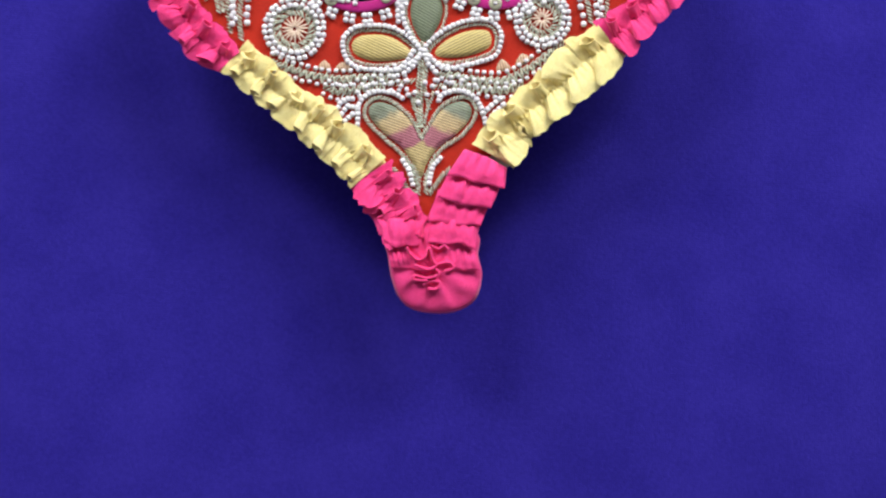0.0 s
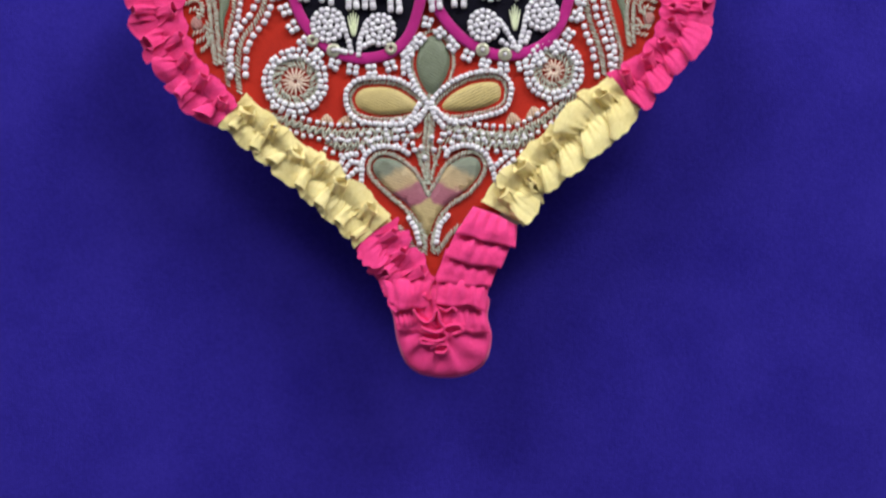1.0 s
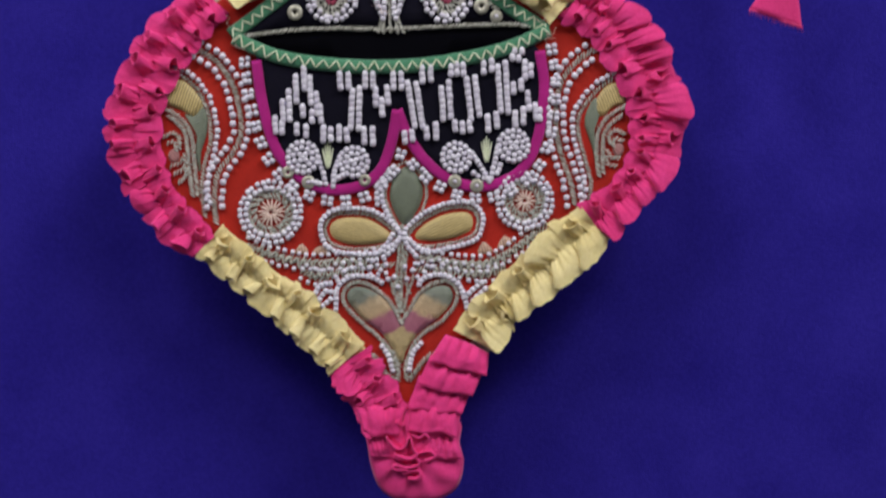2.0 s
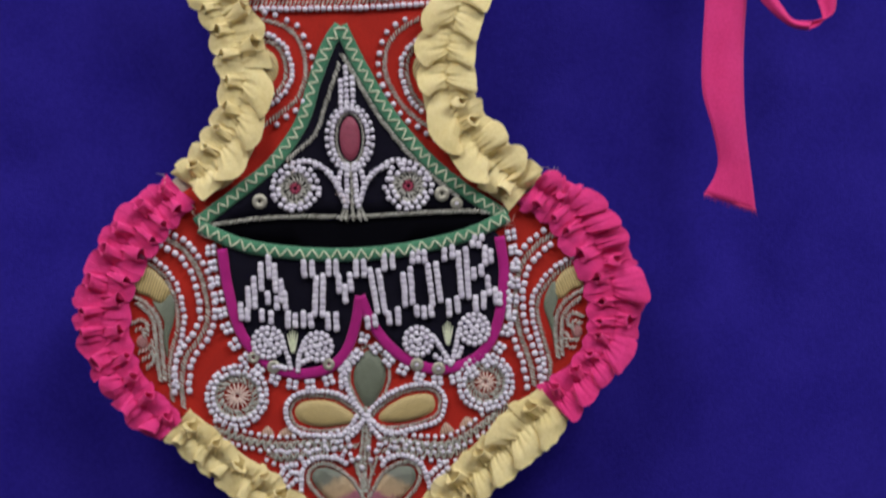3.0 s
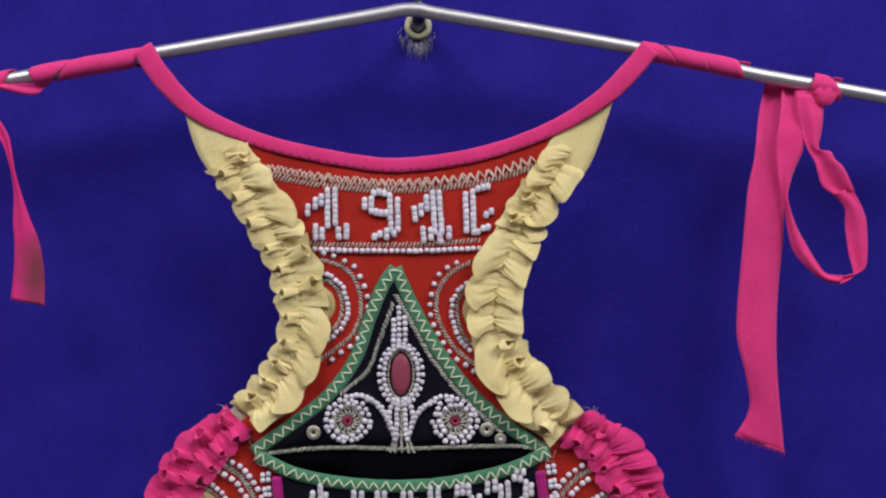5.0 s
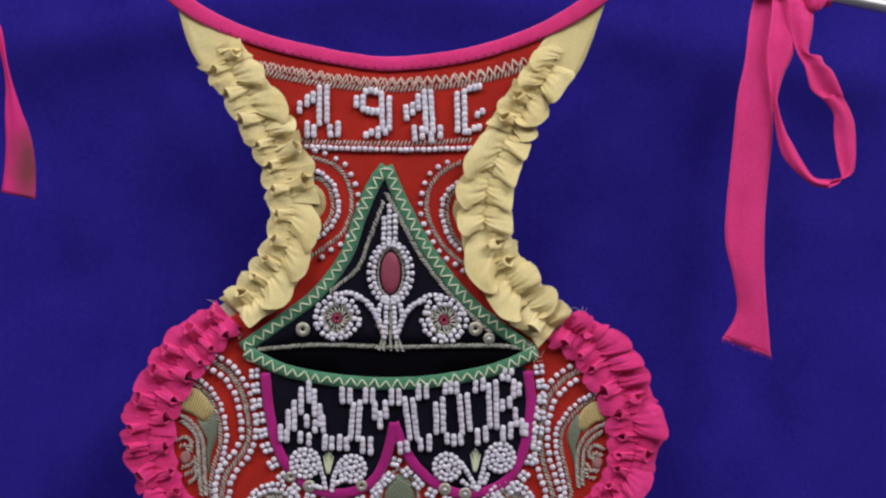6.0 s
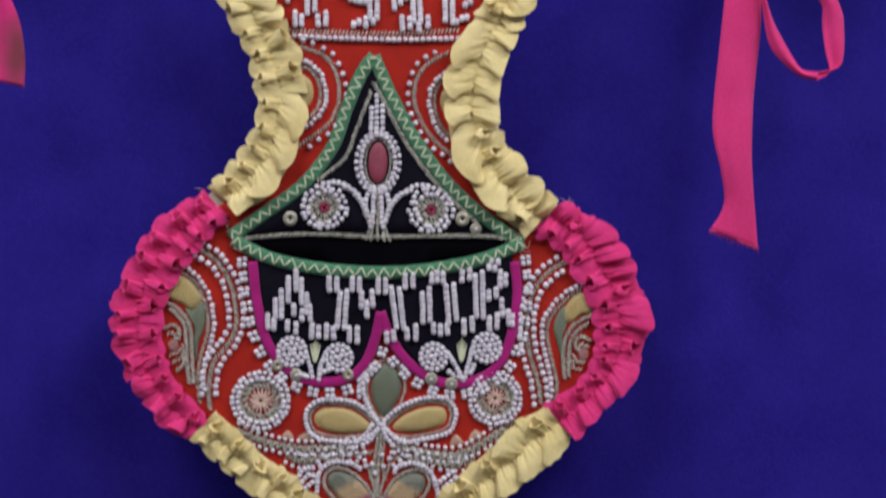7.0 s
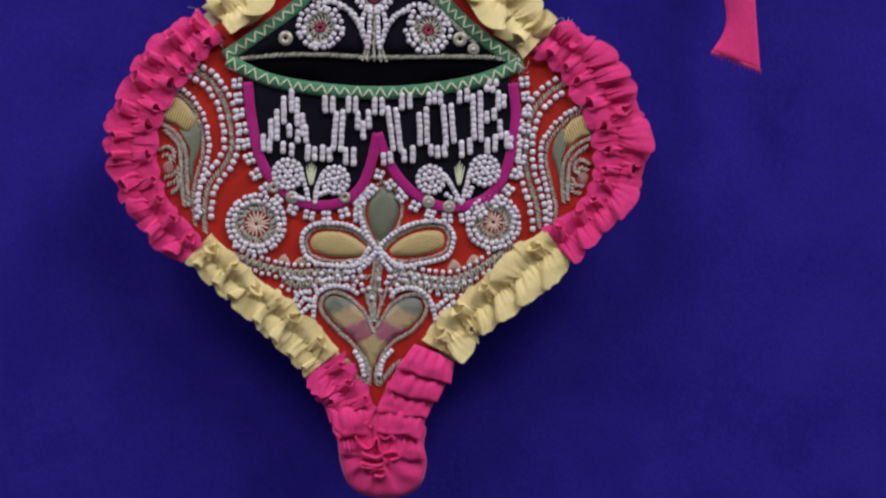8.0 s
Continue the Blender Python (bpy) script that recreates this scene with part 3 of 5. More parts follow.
def frill(parent, mat, seam, tang, edge, total, side, r, kind, period, high, way, depth, mix, skip):
    """One half of the gathered ribbon, from the seam to its edge, pleat by pleat.
    way: 1 or -1, the side to which the folds lie; depth: how deep the edge is scalloped;
    mix: the share of folds of another kind."""
    n, m = 41, 12
    run = np.linspace(0, total, len(seam))
    to_edge = np.array([np.min(np.linalg.norm(edge - c, axis=1)) for c in seam])
    square = np.stack([-tang[:, 1], tang[:, 0]], 1)
    if np.sum(square * (edge - seam)) < 0:
        square = -square
    slant = edge - seam
    slant /= np.linalg.norm(slant, axis=1)[:, None]
    ways = square + 0.2 * slant
    ways /= np.linalg.norm(ways, axis=1)[:, None]
    flip = 1.0 if tang[10][0] * ways[10][1] - tang[10][1] * ways[10][0] > 0 else -1.0

    def along(s, table):
        return np.array([np.interp(s, run, table[:, 0]), np.interp(s, run, table[:, 1])])

    count = max(2, round(total * (1 - skip) / period))
    w = np.array([1 + r.uniform(-.34, .34) for _ in range(count)])
    cuts = total * (skip + (1.0 - skip) * np.r_[0, np.cumsum(w)] / w.sum())
    for k in range(count):
        s0, lam = cuts[k], cuts[k + 1] - cuts[k]
        form = kind if r.random() > mix else r.choice((LAPPED, LOOPED))
        line = resample(form, n)
        if way < 0:
            line = line[::-1] * (-1, 1, 1) + (1, 0, 0)
        deep, high_k, phase = depth * r.uniform(.7, 1.25), high * r.uniform(.75, 1.2), r.uniform(0, 6.3)
        swell, sway, grow = r.uniform(.5, 1.5), r.uniform(-.16, .16), r.uniform(.97, 1.08)
        top = []
        for i in range(n):
            p = i / (n - 1)
            xt, ft, yt = line[i]
            row = []
            for j in range(m):
                e = -0.10 + 1.10 * j / (m - 1)
                o = max(0.0, e)
                g = o ** 0.7
                x = min(max(s0 + lam * (p * (1 - g) + xt * g), 0), total)
                c, t, l = along(s0 + lam * p, seam), along(s0 + lam * p, tang), along(s0 + lam * p, ways)
                reach = float(np.interp(x, run, to_edge)) * grow
                y = reach * e * (1 - deep * yt * o)
                f = 1.0 + 0.3 * side + high_k * ft * (0.10 + 0.90 * o ** 0.6) + swell * math.sin(math.pi * min(1, o * 1.02)) * max(0.0, 1 - 1.6 * yt)
                f += (0.5 * math.sin(6 * math.pi * p + phase) + 0.35 * math.sin(14 * math.pi * p + 2 * phase)) * (1 - o) ** 2 * math.sin(math.pi * p)
                q = c + t * (x - s0 - lam * p + sway * lam * o * math.sin(math.pi * p)) + l * y
                f += 0.5 * noise.noise((q[0] * .2, q[1] * .2, 2.0 + side + ft)) + 0.2 * noise.noise((q[0] * .6, q[1] * .6, 5.0 + ft))
                row.append(at(q[0], q[1], max(0.75, f)))
            top.append(row)
        v, back = [p for row in top for p in row], []
        for i in range(n):
            for j in range(m):
                du = top[min(i + 1, n - 1)][j] - top[max(i - 1, 0)][j]
                dv = top[i][min(j + 1, m - 1)] - top[i][max(j - 1, 0)]
                out = du.cross(dv) * flip
                out = out.normalized() if out.length > 1e-13 else Vector((0, -1, 0))
                back.append(top[i][j] - out * 0.00026)
        v += back
        f, o = [], n * m
        for i in range(n - 1):
            for j in range(m - 1):
                q = i * m + j
                f += [(q, q + m, q + m + 1, q + 1), (o + q, o + q + 1, o + q + m + 1, o + q + m)]
        rim = [i * m for i in range(n)] + [(n - 1) * m + j for j in range(1, m)] + [i * m + m - 1 for i in range(n - 2, -1, -1)] + [j for j in range(m - 2, 0, -1)]
        f += [(b, a, a + o, b + o) for a, b in zip(rim, rim[1:] + rim[:1])]
        if flip < 0:
            f = [tuple(reversed(q)) for q in f]
        ob = part("pleat", v, f, mat, parent)
        ob.data.set_sharp_from_angle(angle=radians(60))


def ruche(name, out, inn, mat, seed, inner, outer, label="", skip=(0.0, 0.0)):
    """A ribbon gathered along its middle: a flat strip below, and on it the two frilled halves.
    inner, outer: kind, period, height, way, depth and mix of the folds on either side."""
    total = length(middle(out, inn, 0.5))
    n = 80
    qo, qi = resample(out, n), resample(inn, n)
    v, f = [], []
    for i in range(n):
        for j in range(9):
            k = 0.06 + 0.88 * j / 8
            p = qo[i] * (1 - k) + qi[i] * k
            v.append(at(p[0], p[1], 0.5 + 0.3 * noise.noise((p[0] * .25, p[1] * .25, seed))))
    for i in range(n - 1):
        for j in range(8):
            a = i * 9 + j
            f.append((a, a + 1, a + 10, a + 9))
    strip = part(name, v, f, mat, pouch, label, thick=0.4)
    r = random.Random(seed)
    seam = (qo + qi) / 2
    tang = np.gradient(seam, axis=0)
    tang /= np.linalg.norm(tang, axis=1)[:, None]
    seam = seam + np.stack([-tang[:, 1], tang[:, 0]], 1) * np.array([[1.1 * noise.noise((i * .22, seed, 4.0))] for i in range(n)])
    frill(strip, mat, seam, tang, qo, total, 0, r, *outer, skip[1])
    frill(strip, mat, seam, tang, qi, total, 1, r, *inner, skip[0])
    return strip


CREAM, ROSE = "gathered cream-yellow ribbon", "gathered bright pink ribbon"
ruche("ruched_ribbon", L1_OUT, L1_IN, YELLOW, 1, (LAPPED, 12.5, 5.4, 1, 1.1, 0.6), (LOOPED, 10.5, 5.0, 1, 1.1, 0.1), CREAM, (0.09, 0.13))
ruche("ruched_ribbon", R1_OUT, R1_IN, YELLOW, 2, (LAPPED, 13.0, 6.2, 1, 1.3, 0.5), (TABBED, 10.5, 5.2, 1, 1.8, 0.35), CREAM, (0.10, 0.15))
ruche("ruched_ribbon", L2_OUT, L2_IN, PINK, 3, (LOOPED, 10.5, 5.2, 1, 1.15, 0.1), (LOOPED, 10.0, 5.2, -1, 1.1, 0.1), ROSE)
ruche("ruched_ribbon", R2_OUT, R2_IN, PINK, 4, (LOOPED, 10.0, 5.2, 1, 1.2, 0.1), (TABBED, 9.0, 5.4, 1, 2.0, 0.3), ROSE)
ruche("ruched_ribbon", L3_OUT, L3_IN, YELLOW, 5, (LOOPED, 12.0, 5.6, 1, 1.45, 0.0), (LOOPED, 10.0, 4.4, -1, 0.8, 0.0), CREAM)
ruche("ruched_ribbon", R3_OUT, R3_IN, YELLOW, 6, (LOOPED, 12.0, 5.4, 1, 1.35, 0.3), (TABBED, 10.5, 5.0, 1, 1.8, 0.4), CREAM)
ruche("ruched_ribbon", L4_OUT, L4_IN, PINK, 7, (LOOPED, 9.0, 5.0, 1, 1.2, 0.1), (TABBED, 10.0, 5.0, 1, 1.8, 0.3), ROSE)

# the rounded end, gathered round a small curl of folds
END = [(-12.6, -146.2), (-11.8, -155.3), (-10.5, -164.5), (-7.4, -172.4), (-1.8, -176.7), (7.5, -178.2), (15.7, -177.1), (22.4, -172.4), (24.7, -163.4), (23.3, -156.0), (22.7, -147.0), (5.1, -142.3)]
q = resample(END, 120, True)
c = np.array([(4.8, -160.2)][0])
v, f = [at(c[0], c[1], 2.2)], []
for r in range(1, 13):
    k = r / 12
    for i, p in enumerate(q):
        a = math.atan2(p[1] - c[1], p[0] - c[0])
        fold_wave = math.sin(9 * a + 1.3 * noise.noise((a, 2.0, 5.0)))
        x, z = c + (p - c) * k
        drift = 0.9 * (k - k ** 5) * fold_wave
        x, z = x - drift * math.sin(a), z + drift * math.cos(a)
        v.append(at(x, z, 0.6 + 3.2 * math.sqrt(max(0, 1 - k ** 3)) + 0.9 * (k - k ** 6) * fold_wave + 0.5 * noise.noise((x * .3, z * .3, 9))))
for k in range(120):
    f.append((0, 1 + k, 1 + (k + 1) % 120))
    for r in range(11):
        a, b = 1 + r * 120 + k, 1 + r * 120 + (k + 1) % 120
        f.append((a, a + 120, b + 120, b))
end_pad = part("ribbon_end", v, f, PINK, pouch, "rounded pink ribbon end with small gathered folds", thick=0.3)


def upright_fold(points, base, high, lean, mat, parent, name="fold"):
    """A fold of ribbon standing on its edge along a winding line."""
    n = 60
    q = resample(points, n)
    v, f = [], []
    for i, p in enumerate(q):
        t = q[min(i + 1, n - 1)] - q[max(i - 1, 0)]
        t /= np.linalg.norm(t)
        o = np.array([-t[1], t[0]])
        for k in range(5):
            x, z = p + o * lean * (k / 4) ** 1.6
            v.append(at(x, z, base + high * k / 4))
    for i in range(n - 1):
        for k in range(4):
            a = i * 5 + k
            f.append((a, a + 1, a + 6, a + 5))
    return part(name, v, f, mat, parent, thick=0.8)


upright_fold([(-4.8, -152.2), (-3.1, -155.2), (-0.2, -157.4), (2.7, -156.2), (4.1, -152.8), (5.2, -157.1), (6.5, -159.2), (3.5, -160.4), (-1.7, -158.6)], 3.3, 3.0, 0.5, PINK, end_pad)
upright_fold([(-2.4, -160.3), (1.4, -161.2), (6.0, -160.9), (7.3, -162.6), (3.4, -163.8), (-1.6, -162.8), (-2.0, -164.9), (3.4, -165.5)], 3.3, 2.7, 0.5, PINK, end_pad)
upright_fold([(4.9, -152.0), (7.8, -153.3), (10.0, -152.1), (11.2, -153.4)], 3.3, 2.4, 0.5, PINK, end_pad)
upright_fold([(7.3, -159.2), (11.5, -158.5), (13.2, -160.2), (9.8, -161.4)], 3.2, 2.3, 0.5, PINK, end_pad)
upright_fold([(1.7, -167.1), (4.7, -165.9), (7.6, -166.0), (6.7, -168.1), (3.4, -168.0)], 3.2, 2.2, 0.5, PINK, end_pad)


def hanging(name, left, right, depth, mat, parent, label="", thick=0.35, n=60, curl=0.6):
    """A strip of ribbon between its two edges; depth: how far out it hangs, along its length."""
    a, b = resample(left, n), resample(right, n)
    d = np.interp(np.linspace(0, 1, n), np.linspace(0, 1, len(depth)), depth)
    m, v, f = 9, [], []
    for i in range(n):
        for j in range(m):
            k = j / (m - 1)
            p = a[i] * (1 - k) + b[i] * k
            v.append(at(p[0], p[1], d[i] + curl * math.cos(2 * math.pi * k + i * 0.07) + 0.5 * noise.noise((p[0] * .08, p[1] * .06, 1.0))))
    for i in range(n - 1):
        for j in range(m - 1):
            q = i * m + j
            f.append((q, q + 1, q + m + 1, q + m))
    return part(name, v, f, mat, parent, label, thick=thick)


def flap(points_top, points_low, lift_top, lift_low, parent):
    """A pleat lying over the next one, its lower edge free."""
    n, m = 26, 9
    a, b = resample(points_top, n), resample(points_low, n)
    v, f = [], []
    for i in range(n):
        for j in range(m):
            k = j / (m - 1)
            p = a[i] * (1 - k) + b[i] * k
            p = p + np.array([0.5, 1.0]) * (1.6 * k * noise.noise((p[0] * .16, p[1] * .1, lift_low * 3)))
            e = 1 - abs(2 * i / (n - 1) - 1) ** 4
            v.append(at(p[0], p[1], lift_top + (lift_low - lift_top) * k + 1.3 * math.sin(math.pi * min(1, k * 1.15)) * e + 0.8 * (1 - k) * math.sin(i * 1.15 + lift_low * 5) * e + 0.9 * noise.noise((p[0] * .2, p[1] * .2, lift_low)) + 0.4 * noise.noise((p[0] * .5, p[1] * .5, lift_low))))
    for i in range(n - 1):
        for j in range(m - 1):
            q = i * m + j
            f.append((q, q + 1, q + m + 1, q + m))
    return part("pleat", v, f, PINK, parent, thick=0.4)


right_end = hanging("ruched_ribbon", R4_OUT, R4_IN, [0.6, 0.7, 0.6], PINK, pouch, ROSE, curl=0.2)
flap([(18.5, -114.4), (26.9, -117.5), (34.8, -121.8)], [(11.6, -124.4), (22.9, -127.5), (34.3, -129.0)], 1.8, 4.8, right_end)
flap([(12.9, -121.9), (22.1, -125.4), (33.0, -127.7)], [(7.3, -133.1), (16.9, -135.4), (28.2, -137.7)], 1.4, 4.6, right_end)
flap([(8.2, -129.8), (17.4, -133.3), (27.8, -136.0)], [(4.0, -141.4), (13.4, -143.3), (24.3, -144.3)], 1.0, 4.4, right_end)
flap([(4.6, -141.8), (14.3, -141.6), (23.9, -144.3)], [(4.1, -149.8), (14.1, -150.9), (22.1, -152.7)], 2.5, 5.2, end_pad)
flap([(-15.9, -141.0), (-6.7, -141.2), (3.0, -141.8)], [(-13.1, -149.5), (-8.1, -151.5), (0.7, -151.4)], 2.5, 5.0, end_pad)
flap([(9.9, -150.8), (16.2, -151.7), (22.5, -154.4)], [(9.8, -159.2), (17.3, -161.0), (24.1, -161.6)], 2.0, 4.2, end_pad)
flap([(-12.3, -152.0), (-7.9, -152.1), (-3.7, -153.0)], [(-11.2, -160.8), (-7.4, -160.5), (-2.4, -159.8)], 2.0, 3.8, end_pad)

# ---- pink neck binding that runs on to the rod ----
def strap(x, z):
    """The binding comes forward where it passes over the rod."""
    return 3.1 * min(1.0, max(0.0, (z - 128) / 26))


tape("neck_binding", NECK, [8.2, 8.2, 6.9, 6.0, 5.8, 5.8, 5.8, 5.8, 5.8, 5.8, 5.8, 6.1, 7.0, 8.2, 8.2], PINK, pouch, surf=strap, high=0.55, base=0.9, label="bright pink neck binding")
h = Heap()
q = resample(NECK, 64)
for i in range(9, 55):
    t = q[i + 1] - q[i - 1]
    t /= np.linalg.norm(t)
    o = np.array([t[1], -t[0]])
    p = q[i] + o * 1.9
    stitch(h, p[0] - t[0] * 0.5, p[1] - t[1] * 0.5, p[0] + t[0] * 0.5, p[1] + t[1] * 0.5, 1.38, 0.3)
h.part("binding_stitches", DARKTHREAD, pouch, "small dark stitches", "stuff")


def wound(points, turns, wide, mat, parent, radius=3.45, start=0.0, hand=1):
    """Ribbon wound round the rod."""
    n, m = turns * 40, 9
    q = resample(points, n)
    axis = Vector((q[-1][0] - q[0][0], 0, q[-1][1] - q[0][1])).normalized()
    across = Vector((-axis.z, 0, axis.x))
    v, f = [], []
    for i in range(n):
        a = start + hand * 2 * math.pi * turns * i / n
        for j in range(m):
            k = (j / (m - 1) - 0.5) * min(1.0, 0.25 + i / 16, 0.25 + (n - 1 - i) / 16)
            r = radius + 0.3 * math.cos(math.pi * k) + 0.18 * noise.noise((i * .06, k * 3, turns))
            p = at(q[i][0], q[i][1]) + axis * (k * wide / 1000) + (across * math.cos(a) + Vector((0, -1, 0)) * math.sin(a)) * (r / 1000)
            v.append(p)
    for i in range(n - 1):
        for j in range(m - 1):
            a = i * m + j
            f.append((a, a + 1, a + m + 1, a + m))
    return part("wound_ribbon", v, f, mat, parent, "pink ribbon wound round the rod", thick=0.4)


wound([(-103.5, 158.8), (-128.6, 154.1), (-146.0, 150.9)], 3, 16.4, PINK, pouch, hand=-1)
wound([(97.7, 163.4), (122.3, 159.2), (138.2, 156.0)], 3, 15.2, PINK, pouch)


# ---- ribbon ties at both ends of the rod ----
tie = thing("ribbon_tie", [(157.4, 151.1)][0][0], [(157.4, 151.1)][0][1], 0, "bright pink ribbon looped round the rod, its end frayed", "ribbon", "ribbon ties")
hanging("tail", [(148.6, 157.0), (147.0, 148.5), (144.8, 137.1), (142.8, 120.9), (140.0, 107.0), (138.3, 83.9), (136.6, 60.7), (136.4, 46.7), (139.9, 32.8), (142.2, 21.2), (140.7, 14.2), (136.3, 7.2)],
        [(157.0, 156.0), (155.8, 148.5), (154.9, 137.2), (154.7, 121.1), (154.5, 107.2), (154.8, 88.7), (153.5, 70.1), (152.8, 56.2), (152.7, 39.9), (153.8, 25.9), (155.5, 11.9), (156.7, -0.2)], [-5, -4, -1.5, 0, 0.5, 0, 0, 1.0, 1.5, 0.2, 0.5], PINK, tie, "long ribbon tail with a frayed end")
h = Heap()
for k in range(70):
    u = k / 69
    p = np.array([(136.3, 7.2)][0]) * (1 - u) + np.array([(156.7, 0.3)][0]) * u
    ln = rng.uniform(0.6, 2.4)
    h.tube([at(p[0], p[1] + 0.6, 0.6), at(p[0] + rng.uniform(-.4, .4), p[1] - ln, 0.6 + rng.uniform(-.5, .5))], [0.12, 0.06], 3)
h.part("frayed_edge", PINK, tie, "loose pink threads", "stuff")
hanging("loop_side", [(154.5, 155.0), (153.7, 148.2), (152.1, 137.2), (150.4, 125.6), (151.0, 116.4), (152.6, 107.2), (154.4, 99.1), (156.2, 88.7), (158.7, 81.8), (164.7, 75.3), (170.6, 71.0), (176.5, 69.6)],
        [(163.0, 153.6), (162.2, 147.0), (162.4, 137.3), (161.4, 124.6), (158.1, 116.5), (156.1, 109.5), (155.5, 103.7), (159.0, 93.3), (162.1, 87.6), (167.2, 79.1), (171.7, 73.8), (178.6, 73.1)], [-4.5, 0.5, 3, 4, 4, 4, 4.5, 5, 5], PINK, tie, "turning ribbon loop", curl=0.9)
hanging("loop_side", [(176.8, 69.4), (182.3, 73.2), (180.8, 82.0), (179.4, 93.6), (178.8, 100.5), (173.7, 106.3)],
        [(178.6, 73.1), (186.5, 75.5), (188.3, 82.1), (188.3, 93.7), (186.5, 100.1), (181.6, 108.7)], [5, 4.5, 4, 3.5, 4, 4.5], PINK, tie, curl=0.7)
hanging("loop_side", [(173.7, 105.8), (168.7, 109.2), (166.8, 114.3), (165.5, 118.9), (162.6, 124.6), (159.6, 135.0), (158.6, 146.0), (160.0, 153.6)],
        [(182.1, 107.5), (177.3, 116.7), (173.5, 120.1), (172.0, 123.1), (167.3, 124.5), (169.0, 132.8), (170.4, 145.0), (171.0, 152.0)], [4.5, 5.5, 6, 5.5, 4.5, 4, 2.5, -4], PINK, tie, curl=1.0)
wound([(167.7, 150.5), (171.9, 149.9), (176.6, 149.0)], 1, 12.5, PINK, tie, radius=4.4)
KNOT_X, KNOT_Z = [(170.4, 146.5)][0]
v, form = [], ball(24, 16)
h = Heap()
for p in form[0]:
    g = 1 + 0.10 * noise.noise((p.x * 2.2, p.y * 2.2, p.z * 1.4)) + 0.05 * math.sin(7 * p.x + 3 * p.z)
    v.append(at(KNOT_X + p.x * 5.6 * g * (1.0 if p.z > 0 else 0.8), KNOT_Z + p.z * 4.6 * g, 3.0 + p.y * -2.0 * g + 0.5 * math.sin(9 * p.x)))
part("knot", v, form[1], PINK, tie, "small folded knot")

tie2 = thing("ribbon_tie", [(-157.6, 146.3)][0][0], [(-157.6, 146.3)][0][1], 0, "bright pink ribbon tied to the rod, its tail stained brown", "ribbon", "ribbon ties")
m_stain, nodes, links, bsdf = material("pink_ribbon_with_brown_stain")
tex = nodes.new("ShaderNodeTexCoord")
spot = nodes.new("ShaderNodeVectorMath")
spot.operation = "DISTANCE"
stain_at = at(*[(-146.9, 71.8)][0]) - tie2.location
stretch = nodes.new("ShaderNodeMapping")
stretch.inputs["Scale"].default_value = (1.0, 0.0, 0.42)
spot.inputs[1].default_value = (stain_at.x, 0.0, stain_at.z * 0.42)
rag = nodes.new("ShaderNodeTexNoise")
rag.inputs["Scale"].default_value = 160.0
wob = nodes.new("ShaderNodeMath")
wob.operation, wob.inputs[1].default_value = "MULTIPLY_ADD", 0.005
ramp = nodes.new("ShaderNodeValToRGB")
ramp.color_ramp.elements[0].position, ramp.color_ramp.elements[1].position = 0.0068, 0.0092
ramp.color_ramp.elements[0].color, ramp.color_ramp.elements[1].color = (0.24, 0.035, 0.06, 1), (0.74, 0.022, 0.2, 1)
links.new(tex.outputs["Object"], stretch.inputs["Vector"])
links.new(stretch.outputs["Vector"], spot.inputs[0])
links.new(tex.outputs["Object"], rag.inputs["Vector"])
links.new(rag.outputs["Fac"], wob.inputs[0])
links.new(spot.outputs["Value"], wob.inputs[2])
links.new(wob.outputs[0], ramp.inputs["Fac"])
links.new(ramp.outputs["Color"], bsdf.inputs["Base Color"])
bsdf.inputs["Roughness"].default_value = 0.75
hanging("tail", [(-177.7, 146.0), (-173.2, 137.1), (-166.5, 131.5), (-162.5, 127.1), (-159.3, 121.5), (-157.1, 112.5), (-156.1, 103.5), (-156.3, 92.1), (-155.9, 80.8), (-156.5, 69.5), (-157.4, 60.8)],
        [(-168.8, 146.1), (-165.4, 140.6), (-162.0, 133.9), (-158.0, 127.1), (-156.6, 121.5), (-155.3, 112.5), (-153.0, 103.5), (-149.6, 93.3), (-146.2, 84.3), (-144.2, 71.9), (-144.1, 58.2)], [1, 2, 2.5, 2.5, 2, 1.5, 1, 0.5, 0.8], m_stain, tie2, "pink ribbon tail with a brown stain")
wound([(-157.6, 148.9), (-166.5, 147.2), (-177.7, 145.0)], 2, 13.5, PINK, tie2, hand=-1)
hanging("slack_turn", [(-139.7, 150.2), (-145.3, 147.4), (-153.1, 146.8), (-162.1, 146.5), (-171.0, 145.7)], [(-144.6, 146.1), (-147.3, 142.9), (-153.1, 142.8), (-162.1, 144.4), (-171.0, 142.5)], [-2, 1, 3, 3.5, 2], PINK, tie2, curl=0.5)

# ---- pocket: black velvet flap, mouth and front ----
MOUTH = [(-59.1, -1.5), (-42.6, -8.7), (-21.9, -12.2), (-1.3, -13.2), (19.4, -11.7), (42.4, -6.9), (59.6, 0.3)]
ARM_L = [(-60.3, -0.3), (-44.4, 11.3), (-30.8, 22.2), (-19.6, 37.3), (-14.0, 53.4), (-8.5, 67.2), (-3.5, 74.6)]
ARM_R = [(-3.5, 74.6), (4.2, 58.2), (14.8, 39.9), (28.9, 22.7), (42.9, 10.6), (58.8, 0.0)]
U_LEFT = [(-50.8, -10.0), (-48.8, -26.0), (-44.1, -43.2), (-35.2, -53.9), (-24.8, -58.6), (-13.3, -57.7), (-5.3, -52.0), (-0.8, -41.8), (1.7, -29.3)]
U_RIGHT = [(1.7, -29.3), (7.0, -41.6), (15.9, -52.1), (28.3, -58.2), (41.0, -56.8), (49.7, -50.9), (55.1, -39.2), (57.5, -21.8), (56.0, -7.6)]
